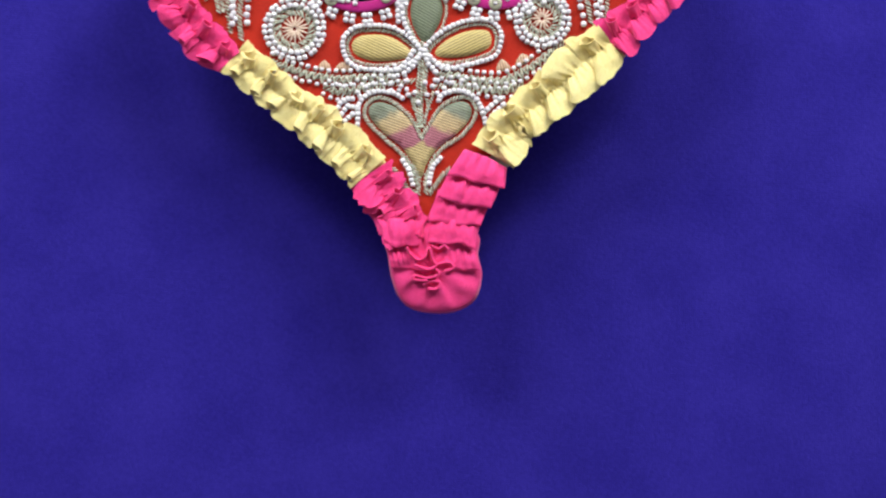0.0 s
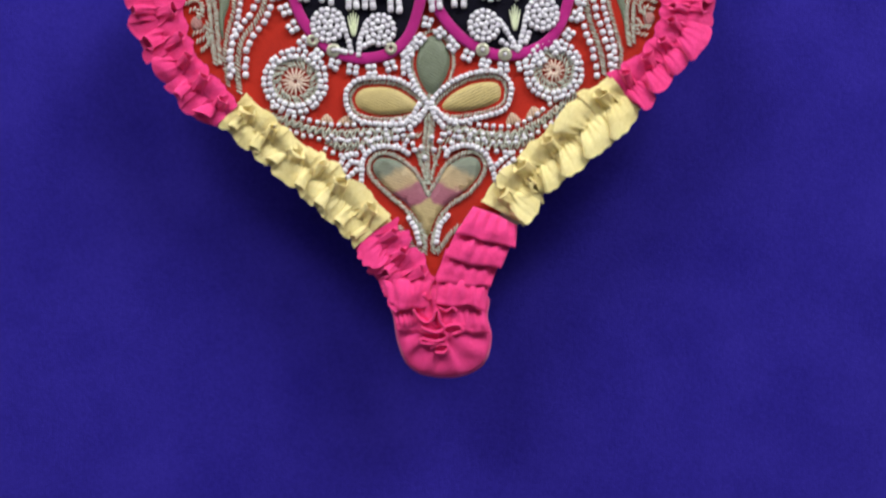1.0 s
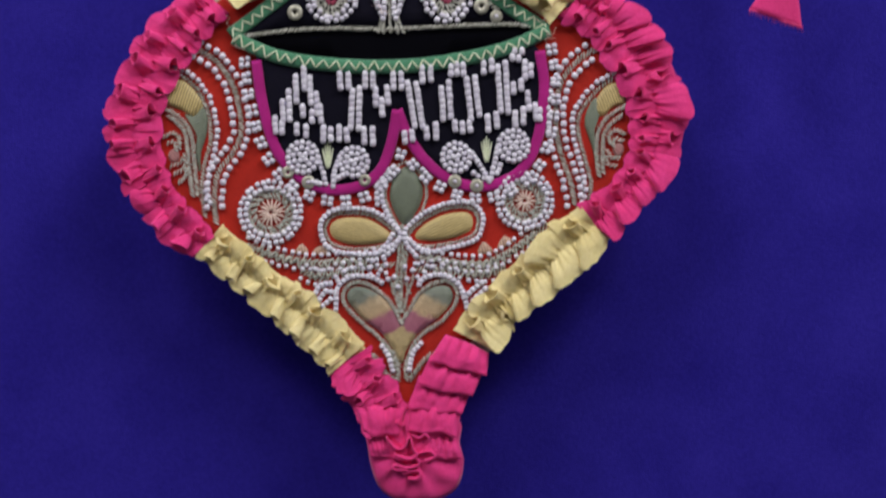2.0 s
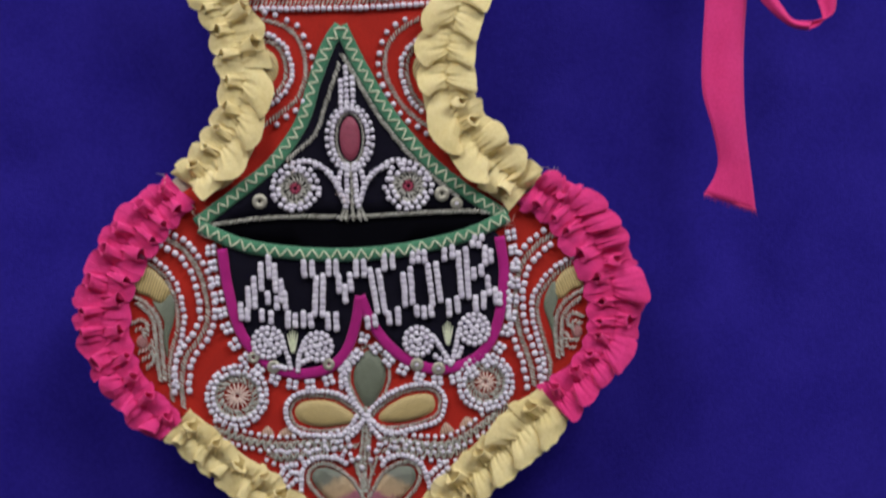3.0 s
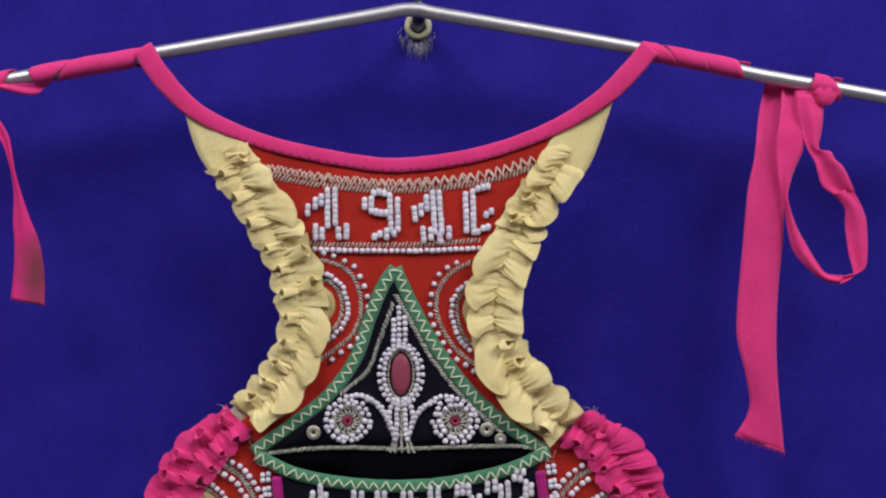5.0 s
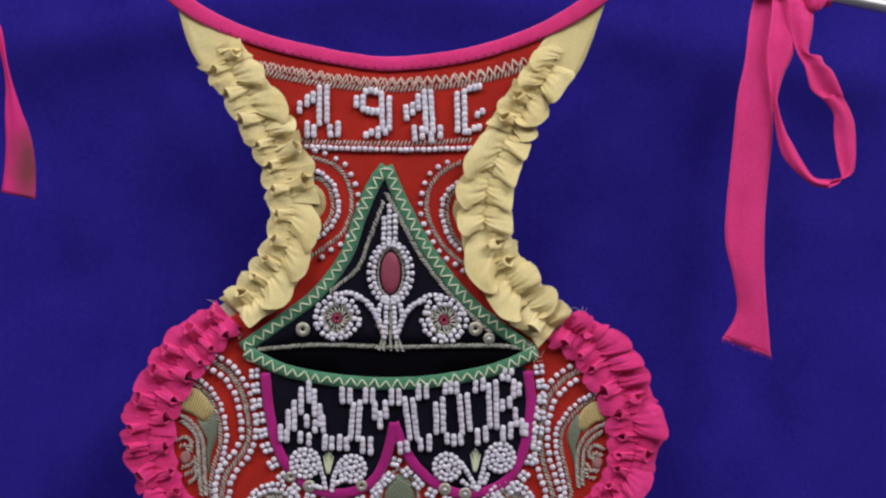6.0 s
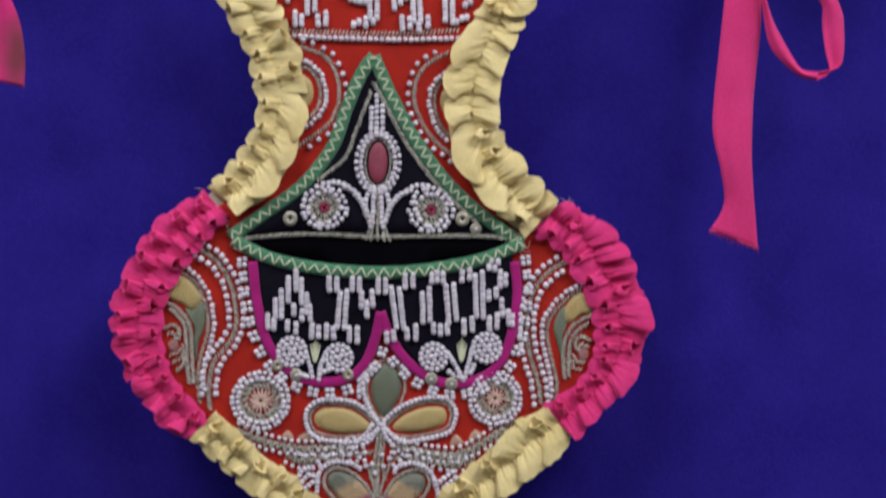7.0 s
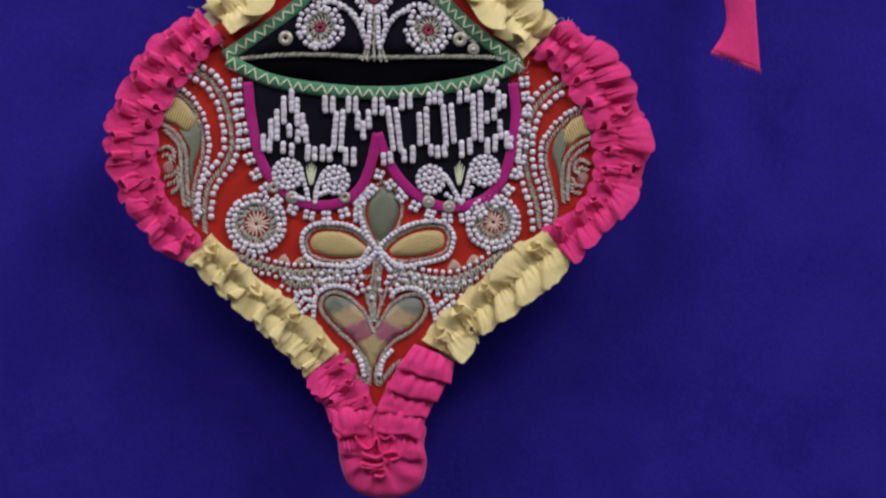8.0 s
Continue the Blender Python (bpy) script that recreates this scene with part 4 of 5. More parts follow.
FLAP_LINE = [(-55.3, -0.9), (-40.4, 1.0), (-22.1, 1.8), (-0.3, 1.3), (23.8, 2.2), (44.5, 2.6), (56.1, 1.2)]
mouth_line, u_line = resample(MOUTH, 120), resample(U_LEFT + U_RIGHT[1:], 160)


def pocket(x, z):
    """How far the pocket's front stands out: it sags open at the mouth."""
    top = float(np.interp(x, mouth_line[:, 0], mouth_line[:, 1]))
    k = min(1.0, max(0.0, (z - top + 46) / 46))
    return 0.9 + 3.6 * k ** 1.5 * max(0.0, 1 - (x / 60) ** 2)


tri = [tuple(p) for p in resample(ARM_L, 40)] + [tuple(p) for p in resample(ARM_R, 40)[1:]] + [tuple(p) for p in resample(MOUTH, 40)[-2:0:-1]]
# near-black sheet added behind the mouth, so the opening looks deep in shade
sheet("pocket_shade_lining", tri, SHADE_LINING, pouch, back=0.3, grid=8, label="near-black lining sheet, painted as shade inside the pocket mouth", lift=0.35)
flap_tri = [tuple(p) for p in resample(ARM_L, 40)] + [tuple(p) for p in resample(ARM_R, 40)[1:]] + [tuple(p) for p in resample(FLAP_LINE, 40)[-2:0:-1]]
sheet("pocket_back", flap_tri, BLACK, pouch, back=0.4, grid=6, label="black velvet panel behind the pocket mouth", lift=0.8)
front = [tuple(p) for p in mouth_line[8:-8]] + [tuple(p) for p in u_line[::-1]]
sheet("pocket_front", front, BLACK, pouch, surf=pocket, back=0.5, grid=4, label="black velvet pocket front")

tape("green_binding", ARM_L[:-1] + ARM_R[:1], 5.4, GREEN, pouch, high=0.65, base=1.2, label="green tape round the pocket")
tape("green_binding", ARM_R, 5.4, GREEN, pouch, high=0.65, base=1.3, label="green tape round the pocket")
tape("green_binding", MOUTH, 5.2, GREEN, pouch, surf=pocket, high=1.0, base=0.4, label="green tape along the pocket mouth")
h = Heap()
zigzag(h, ARM_L, 1.9, 4.6, rise=2.0)
zigzag(h, ARM_R, 1.9, 4.6, rise=2.1)
zigzag(h, MOUTH, 1.9, 4.8, surf=pocket, rise=1.55)
h.part("zigzag_stitches", LIME, pouch, "pale green-yellow zigzag stitching", "stuff")
tape("magenta_binding", U_LEFT, 4.1, PURPLE, pouch, surf=pocket, high=0.45, base=0.4, label="magenta tape round the pocket front")
tape("magenta_binding", U_RIGHT, 4.1, PURPLE, pouch, surf=pocket, high=0.45, base=0.4, label="magenta tape round the pocket front")
h = Heap()
cord_along(h, FLAP_LINE, 2.4, 1.05, rise=1.5)
inner_r = [(x - 3.0, z - 2.2) for x, z in ARM_R[1:-1]]
cord_along(h, [(ARM_R[0][0] + .3, ARM_R[0][1] - 11)] + inner_r, 2.5, 1.1, rise=1.4)
cord_along(h, [(-4.5, 59.9), (-10.0, 44.3), (-13.8, 33.9), (-19.5, 28.1), (-24.9, 23.9)], 2.4, 1.1, rise=1.5)
h.part("edge_cord", GOLD, pouch, "grey-gold twisted edge cord", "stuff")

# ---- beaded letters and figures: each bead a piece of its own ----
BEAD_MESH = mesh_of("bead", SEED[0], SEED[1], BEAD)


def beaded_sign(name, strokes, surf, label, step=2.3):
    """strokes: bead columns as pairs of ends; the sewing string is the part, the beads are its pieces."""
    h, places = Heap(), []
    for (x0, z0), (x1, z1) in zip(strokes[::2], strokes[1::2]):
        n = max(1, round(math.hypot(x1 - x0, z1 - z0) / step))
        dx, dz = (x1 - x0, z1 - z0) if n > 1 else (0.0, 1.0)
        for k in range(n):
            u = (k + 0.5) / n
            places.append((x0 + (x1 - x0) * u + rng.uniform(-.1, .1), z0 + (z1 - z0) * u, dx, dz))
        h.tube([at(x0, z0, surf(x0, z0) + 0.5), at((x0 + x1) / 2, (z0 + z1) / 2, surf(x0, z0) + 0.95), at(x1, z1 + 0.01, surf(x1, z1) + 0.5)], 0.22, 5)
    ob = h.part(name, STRING, pouch, label)
    o = root(pouch).location
    for x, z, dx, dz in places:
        b = new("bead", BEAD_MESH)
        s = rng.uniform(1.16, 1.28)
        m = lie(x, z, surf(x, z) + 0.95, dx + rng.uniform(-.15, .15) * abs(dz), dz, s, s * 0.95, s * rng.uniform(1.42, 1.56))
        b.parent = ob
        b.matrix_basis = Matrix.Translation(-o) @ m
    return ob


beaded_sign("figure", [(-31.1, 106.7), (-30.9, 90.5), (-28.1, 106.8), (-27.9, 91.7), (-33.5, 104.2), (-33.5, 99.4), (-36.0, 102.8), (-36.0, 98.0), (-39.0, 100.2), (-38.9, 95.2), (-35.9, 92.0), (-35.8, 85.7), (-33.2, 90.7), (-33.1, 85.7), (-26.6, 91.0), (-26.5, 85.8), (-23.4, 92.2), (-23.3, 86.3)], flat, "white beaded figure 1")
beaded_sign("figure", [(-12.6, 106.1), (-12.6, 103.3), (-10.5, 106.6), (-10.5, 103.8), (-8.5, 106.1), (-8.4, 103.4), (-6.2, 104.8), (-5.3, 88.8), (-2.9, 103.0), (-2.6, 89.3), (-16.2, 102.8), (-16.1, 98.3), (-13.5, 103.3), (-13.4, 96.5), (-11.6, 98.3), (-11.6, 96.0), (-9.5, 97.9), (-9.5, 95.6), (-7.5, 97.9), (-7.4, 95.6), (-12.1, 88.3), (-12.1, 86.0), (-9.9, 89.7), (-9.8, 86.9), (-7.1, 90.6), (-7.1, 86.0), (-4.2, 89.7), (-4.1, 87.4)], flat, "white beaded figure 9")
beaded_sign("figure", [(11.2, 106.0), (12.4, 88.6), (13.7, 106.0), (15.3, 88.6), (8.7, 104.1), (9.0, 97.7), (6.5, 100.9), (6.8, 95.4), (3.7, 99.5), (4.5, 93.5), (7.3, 91.3), (8.0, 85.3), (10.5, 91.3), (11.0, 85.8), (14.2, 88.6), (14.7, 84.9), (18.0, 91.9), (18.3, 86.4)], flat, "white beaded figure 1")
beaded_sign("figure", [(24.5, 105.7), (25.2, 89.2), (27.5, 106.7), (28.2, 88.3), (29.5, 108.1), (29.6, 105.8), (31.6, 108.6), (31.6, 106.3), (33.7, 109.0), (33.7, 106.8), (29.8, 90.6), (29.8, 88.4), (31.8, 92.1), (31.9, 89.8), (33.9, 92.5), (33.9, 90.2), (33.1, 97.6), (33.2, 95.3), (35.2, 99.0), (35.2, 96.7)], flat, "white beaded figure 0 partly under the ruffle")

beaded_sign("letter", [(-33.0, -12.4), (-32.8, -21.6), (-36.1, -15.5), (-36.0, -26.3), (-38.8, -20.8), (-38.7, -33.2), (-41.1, -25.0), (-41.0, -33.2), (-30.8, -16.1), (-30.5, -27.1), (-28.5, -22.2), (-28.4, -31.2), (-27.3, -26.6), (-26.9, -33.9), (-30.2, -28.5), (-30.2, -34.0), (-33.9, -26.7), (-33.6, -31.7), (-44.2, -31.0), (-44.1, -37.4), (-41.7, -32.8), (-41.6, -37.9), (-36.1, -33.6), (-36.1, -38.2), (-32.7, -34.0), (-32.6, -39.5), (-26.2, -34.8), (-26.2, -40.8), (-23.5, -35.2), (-23.4, -40.8), (-20.3, -34.7), (-20.2, -40.7), (-17.5, -35.6), (-17.4, -41.1)], pocket, "white beaded letter A")
beaded_sign("letter", [(-19.6, -14.9), (-19.3, -21.4), (-16.4, -15.3), (-16.3, -21.3), (-14.9, -21.3), (-15.9, -36.5), (-12.2, -20.3), (-12.9, -36.9), (-10.0, -14.8), (-10.1, -21.2), (-7.2, -15.2), (-7.1, -21.1), (-6.4, -20.7), (-6.1, -28.0), (-4.1, -24.8), (-3.8, -31.7), (-2.1, -20.1), (-1.5, -27.5), (0.4, -15.0), (0.5, -21.9), (3.4, -15.0), (3.5, -21.9), (5.7, -18.6), (8.3, -36.1), (8.9, -19.0), (11.3, -36.5), (-11.1, -35.5), (-10.7, -41.9), (-7.8, -35.4), (-7.5, -42.4), (4.2, -37.1), (4.7, -42.1), (6.9, -36.6), (7.5, -41.2), (12.4, -35.5), (12.8, -40.6), (16.1, -34.1), (16.2, -40.6), (11.2, -13.0), (11.3, -19.4), (14.4, -12.9), (14.5, -18.9)], pocket, "white beaded letter M")
beaded_sign("letter", [(18.4, -20.7), (19.1, -33.6), (21.1, -18.3), (21.9, -33.1), (27.8, -17.3), (29.7, -33.9), (31.0, -16.8), (32.7, -32.4), (22.0, -12.3), (22.1, -17.4), (24.3, -11.4), (24.4, -16.9), (26.6, -11.8), (26.9, -17.3), (23.3, -33.5), (23.6, -37.7), (26.0, -33.9), (26.3, -38.5), (28.8, -33.4), (29.1, -38.0)], pocket, "white beaded letter O")
beaded_sign("letter", [(34.4, -11.2), (34.5, -16.7), (37.4, -10.2), (37.5, -15.7), (39.7, -12.9), (40.8, -30.9), (42.7, -11.5), (43.6, -31.3), (45.4, -8.7), (45.5, -11.4), (47.7, -9.1), (47.8, -11.9), (50.1, -10.9), (50.2, -18.7), (52.4, -12.2), (52.3, -17.8), (45.6, -19.3), (45.7, -23.9), (48.6, -18.3), (48.7, -22.5), (51.0, -22.4), (51.6, -30.3), (53.7, -27.4), (54.3, -33.9), (55.5, -28.8), (55.7, -34.3), (35.7, -31.5), (36.0, -37.9), (38.9, -30.5), (39.3, -36.5), (46.1, -30.3), (46.4, -36.4), (49.3, -28.9), (49.4, -35.4), (49.1, -6.3), (49.1, -9.1), (46.3, -6.4), (46.4, -8.7)], pocket, "white beaded letter R")


# ---- beaded flowers on the pocket front ----
def bead_flower(cx, cz, r, surf, label="white beaded round flower"):
    h = Heap()
    k, n = r, 0
    while k > 0.8:
        ring = max(1, round(2 * math.pi * k / 2.15))
        for i in range(ring):
            a = 2 * math.pi * i / ring + n * 0.4
            x, z = cx + k * math.cos(a) + rng.uniform(-.1, .1), cz + k * math.sin(a) + rng.uniform(-.1, .1)
            h.add(SEED, lie(x, z, surf(x, z) + 0.8 + 0.25 * (r - k) / r, -math.sin(a), math.cos(a), 1.14, 1.14, 1.22))
        k, n = k - 2.05, n + 1
    h.add(SEED, lie(cx, cz, surf(cx, cz) + 1.1, 0, 1))
    return h.part("bead_flower", BEAD, pouch, label, "stuff")


for centre, r in (([(-34.1, -46.5)][0], 5.6), ([(-15.0, -48.5)][0], 5.2), ([(23.7, -47.4)][0], 5.2), ([(45.4, -43.3)][0], 5.6)):
    bead_flower(centre[0], centre[1], r, pocket)
for line in ([(-28.4, -46.9), (-26.7, -52.1), (-25.7, -56.5)], [(-20.3, -46.7), (-22.3, -52.3), (-23.0, -57.4)], [(-22.3, -55.1), (-19.1, -53.6)], [(29.7, -45.9), (32.8, -50.9), (35.4, -55.5)], [(39.4, -44.3), (38.1, -49.9), (36.8, -55.5)], [(30.1, -53.3), (32.9, -55.1), (35.9, -56.5)], [(40.4, -50.4), (39.1, -53.6)],
             [(-30.6, -55.7), (-27.8, -56.6)]):
    h = Heap()
    beads_along(h, line, 1.95, 1.0, surf=pocket)
    h.part("bead_stem", BEAD, pouch, "row of white beads", "stuff")
for bud in ([(-24.7, -45.4)][0], [(35.2, -43.9)][0]):
    h = Heap()
    for k in range(-2, 3):
        stitch(h, bud[0] + k * 1.0, bud[1] + 4.6 - abs(k) * 1.1, bud[0] + k * 0.25, bud[1] - 5.5, pocket(*bud) + 0.6, 0.33)
    h.part("bud", LIME, pouch, "pale yellow stitched bud")


def sequin(x, z, r, surf, bead=True):
    h = Heap()
    n, base = 24, 0
    prof = [(0.25, 0.15), (0.6, 0.45), (0.95, 0.2), (1.0, 0.0), (0.95, -0.1), (0.25, -0.05)]
    for k in range(n):
        a = 2 * math.pi * k / n
        h.v += [at(x + r * p * math.cos(a), z + r * p * math.sin(a), surf(x, z) + 1.0 + d) for p, d in prof]
    m = len(prof)
    for k in range(n):
        for j in range(m):
            h.f.append((k * m + j, (k + 1) % n * m + j, (k + 1) % n * m + (j + 1) % m, k * m + (j + 1) % m))
    ob = h.part("sequin", SEQUIN, pouch, "dulled metal sequin")
    if bead:
        h = Heap()
        h.add(SEED, lie(x, z, surf(x, z) + 1.7, 0, 1, 0.8, 0.8, 0.8))
        h.part("bead", BEAD, ob)


for (x, z), r in zip([(-39.8, -52.1), (-32.2, -55.9), (-11.0, -55.4), (23.0, -56.4), (31.3, -58.2)], (2.3, 2.6, 2.3, 2.6, 2.6)):
    sequin(x, z, r, pocket, r != 2.3)
for (x, z), r in zip([(-36.0, 7.9), (34.1, 9.4), (39.7, 5.5)], (2.9, 2.9, 2.4)):
    sequin(x, z, r, lambda a, b: 0.9, r < 2.6)

# ---- motif on the black panel over the mouth ----
velvet = lambda x, z: 0.8
OV = [(-0.9, 31.5)][0]
gem = pad("oval_centre", oval(OV[0], OV[1], 4.0, 8.6), satin("rose_satin_stitch", [(0.0, (0.36, 0.05, 0.09)), (1.0, (0.46, 0.09, 0.14))], 40), pouch, 0.9, 1.0, "rose satin-stitched oval")
h = Heap()
cord_along(h, oval(OV[0], OV[1], 5.2, 9.8), 1.4, 1.0, True, velvet)
h.part("oval_cord", GOLD, gem, "grey-gold couched cord", "stuff")
h = Heap()
beads_along(h, oval(OV[0], OV[1], 7.0, 11.2), 2.2, 1.0, True, velvet)
for k in range(26):
    a = 2 * math.pi * k / 26
    h.add(SEED, lie(OV[0] + 8.9 * math.cos(a), OV[1] + 12.4 * math.sin(a), 1.7, math.cos(a), math.sin(a)))
for line in ([(-2.0, 58.6), (-1.8, 43.0)], [(-4.0, 53.5), (-4.1, 45.2)], [(0.4, 54.5), (0.7, 45.3)], [(-2.4, 21.3), (-2.5, 7.0)], [(0.8, 21.3), (1.2, 7.0)], [(-4.0, 20.4), (-5.5, 14.4), (-3.1, 5.2)], [(2.4, 20.4), (4.1, 14.4), (1.9, 5.2)],
             [(-3.9, 7.5), (-6.9, 14.4), (-11.6, 20.3), (-17.1, 23.0), (-22.8, 22.3)], [(2.8, 8.0), (5.5, 14.9), (10.0, 19.6), (15.0, 22.4), (19.7, 22.4)], [(-5.5, 12.1), (-8.8, 18.5), (-14.3, 21.2)], [(4.1, 12.1), (7.3, 17.7), (12.8, 20.5)]):
    beads_along(h, line, 2.15, 1.0, surf=velvet)
h.part("bead_edging", BEAD, gem, "white seed beads", "stuff")
h = Heap()
for k, line in enumerate(([(-0.8, 20.4), (-0.3, 0.1)], [(-1.8, 12.1), (-3.1, 0.1)], [(0.7, 12.1), (2.4, 0.1)], [(-2.5, 9.3), (-4.9, 0.1)], [(1.4, 9.3), (4.5, 0.1)])):
    cord_along(h, line, 1.6, 0.9, surf=velvet, rise=0.8)
h.part("stem_cord", GOLD, gem, "grey-gold cord stem", "stuff")


def rosette(c, r0, r1, r2, spoke_mat, surf, label, rows=1, gap=2.2, loose=0.15):
    """A flower of stitched spokes inside a cord ring and a ring of beads."""
    cx, cz = c
    h = Heap()
    n = max(9, round(r0 * 3.2))
    for k in range(n):
        a = 2 * math.pi * k / n + rng.uniform(-.08, .08)
        stitch(h, cx + 0.6 * math.cos(a), cz + 0.6 * math.sin(a), cx + r0 * rng.uniform(.9, 1.08) * math.cos(a), cz + r0 * math.sin(a), surf(cx, cz) + 0.7, 0.42)
    ob = h.part("rosette", spoke_mat, pouch, label, "stuff")
    h = Heap()
    k = r0 + 1.0
    while k < r1:
        n = round(2 * math.pi * k / 1.25)
        for i in range(n):
            a = 2 * math.pi * i / n + rng.uniform(-.06, .06)
            b = a + 0.35
            stitch(h, cx + (k - 1.2) * math.cos(a), cz + (k - 1.2) * math.sin(a), cx + (k + 1.3) * math.cos(b), cz + (k + 1.3) * math.sin(b), surf(cx, cz) + 0.6, 0.42)
        k += 2.3
    h.part("cord_ring", GOLD, ob, "grey-gold cord rings", "stuff")
    h = Heap()
    for row in range(rows):
        r = r2 - row * 2.1
        beads_along(h, oval(cx, cz, r, r, n=20), gap, 1.0, True, surf, 0.8, row % 2 == 1, loose)
    h.part("bead_ring", BEAD, ob, "ring of white beads", "stuff")
    return ob


for c in ([(-22.3, 12.6)][0], [(21.2, 12.7)][0]):
    rosette(c, 2.4, 6.6, 8.6, PINKTHREAD, velvet, "small rose-centred beaded rosette", 2, 2.5, 0.6)
rosette([(-46.6, -67.0)][0], 5.4, 9.4, 11.4, PALE, flat, "pale spoked beaded rosette on red cloth", 2, 2.3, 0.3)
rosette([(49.5, -64.1)][0], 4.4, 8.4, 10.6, PALE, flat, "pale spoked beaded rosette on red cloth", 2, 2.3, 0.3)

# ---- bands of the upper panel ----
h = Heap()
cord_along(h, [(-56.8, 111.8), (-36.3, 108.2), (-18.1, 106.4), (-4.4, 106.0), (13.9, 107.1), (32.3, 109.9), (52.9, 116.2)], 3.2, 1.3, slant=0.5)
h.part("upper_band_cord", GOLD, pouch, "grey-gold cord band", "stuff")
h = Heap()
zigzag(h, [(-56.8, 114.5), (-36.3, 111.2), (-18.1, 109.4), (-4.4, 108.7), (13.9, 109.9), (32.2, 112.7), (52.9, 119.0)], 1.9, 3.6, rise=0.5, r=0.31)
zigzag(h, [(-55.0, 114.3), (-34.5, 111.0), (-16.3, 109.2), (-2.6, 108.7), (15.7, 110.1), (34.1, 113.2), (52.9, 119.2)], 1.9, 3.6, rise=0.7, r=0.31)
h.part("herringbone_stitches", PALE, pouch, "pale pink herringbone stitching", "stuff")
h = Heap()
cord_along(h, [(-39.5, 84.2), (-17.8, 83.8), (5.1, 84.1), (30.3, 86.1)], 2.6, 1.3, slant=0.5)
h.part("lower_band_cord", GOLD, pouch, "grey-gold cord band", "stuff")
h = Heap()
beads_along(h, [(-36.0, 81.8), (-17.8, 81.5), (5.1, 81.6), (30.4, 82.8)], 2.35, 1.05)
h.part("bead_line", BEAD, pouch, "row of white beads under the date", "stuff")


def garland(name, line, label, cord=2.4, side=2.4, spaced=2.3, both=False, double=False, size=1.0):
    """A cord with beads along its outside (and inside)."""
    h = Heap()
    cord_along(h, line, cord, 1.2)
    ob = h.part(name, GOLD, pouch, label, "stuff")
    q = resample(line, 40)
    t = np.gradient(q, axis=0)
    t /= np.linalg.norm(t, axis=1)[:, None]
    o = np.stack([-t[:, 1], t[:, 0]], 1)
    h = Heap()
    beads_along(h, [tuple(p) for p in (q + o * side)[::4]], spaced, size, wobble=0.3)
    if double:
        beads_along(h, [tuple(p) for p in (q + o * (side + 2.0))[::4]], spaced)
    if both:
        beads_along(h, [tuple(p) for p in (q - o * side)[::4]], spaced, size, wobble=0.3)
    h.part("bead_edging", BEAD, ob, "white seed beads", "stuff")
    return ob


garland("arc_cord", [(-33.3, 77.9), (-23.4, 73.9), (-18.1, 65.7), (-17.5, 56.1), (-20.6, 47.6), (-26.5, 42.3), (-33.7, 37.1)], "grey-gold arc edged with spaced beads", 2.6, 2.7, 4.4)
garland("arc_cord", [(33.8, 32.7), (22.9, 40.4), (17.0, 48.0), (13.5, 56.0), (13.8, 64.7), (18.3, 72.1), (26.3, 76.8)], "grey-gold arc edged with spaced beads", 2.6, 2.7, 4.4)
garland("arc_cord", [(-35.9, 70.1), (-30.0, 68.8), (-26.3, 64.7), (-24.8, 58.3), (-26.1, 52.8), (-29.8, 48.6), (-35.7, 44.9)], "grey-gold arc edged with beads", 2.4, 2.2, 2.2)
garland("arc_cord", [(28.6, 42.8), (24.4, 47.4), (22.0, 53.8), (21.7, 59.5), (23.7, 64.4), (28.3, 68.1)], "grey-gold arc edged with beads", 2.4, 2.2, 2.2)
pad("leaf", [(-36.8, 66.9), (-30.4, 65.6), (-27.6, 60.1), (-29.4, 54.2), (-36.6, 49.5)], satin("buff_satin_arc", BUFF, 30), pouch, 0.8, 0.2, "buff satin-stitched leaf half under the ruffle")
pad("leaf", [(30.6, 65.4), (25.1, 62.1), (23.8, 56.6), (26.6, 50.6), (30.8, 48.1)], satin("buff_satin_arc", BUFF, -30), pouch, 0.8, 0.2, "buff satin-stitched leaf half under the ruffle")

# ---- side motifs beside the pocket ----
garland("side_cord", [(-72.8, -5.4), (-65.0, -10.7), (-59.9, -19.3), (-57.5, -28.9), (-57.4, -37.7), (-60.6, -44.6), (-66.0, -51.6), (-67.8, -60.9), (-67.2, -70.6)], "grey-gold curving cord edged with beads", 3.2, 2.9, 3.1, both=True, size=1.12)
garland("side_cord", [(68.6, -65.7), (67.0, -56.4), (64.0, -47.6), (62.0, -37.9), (62.2, -26.8), (65.3, -17.5), (72.0, -10.0), (79.4, -6.4)], "grey-gold curving cord edged with beads", 3.2, 2.9, 3.1, both=True, size=1.12)
garland("paisley_edge", [(-82.3, -14.2), (-76.4, -16.9), (-71.7, -23.0), (-68.9, -31.0), (-68.8, -40.2), (-71.1, -48.3), (-72.4, -57.5), (-71.4, -67.9)], "beaded paisley edge", 2.4, 2.3, 2.5, double=False)
garland("paisley_edge", [(74.2, -65.6), (74.9, -57.5), (72.4, -47.0), (70.3, -37.8), (71.1, -31.3), (76.1, -24.3), (82.4, -19.1), (88.9, -16.7)], "beaded paisley edge", 2.4, 2.3, 2.5)
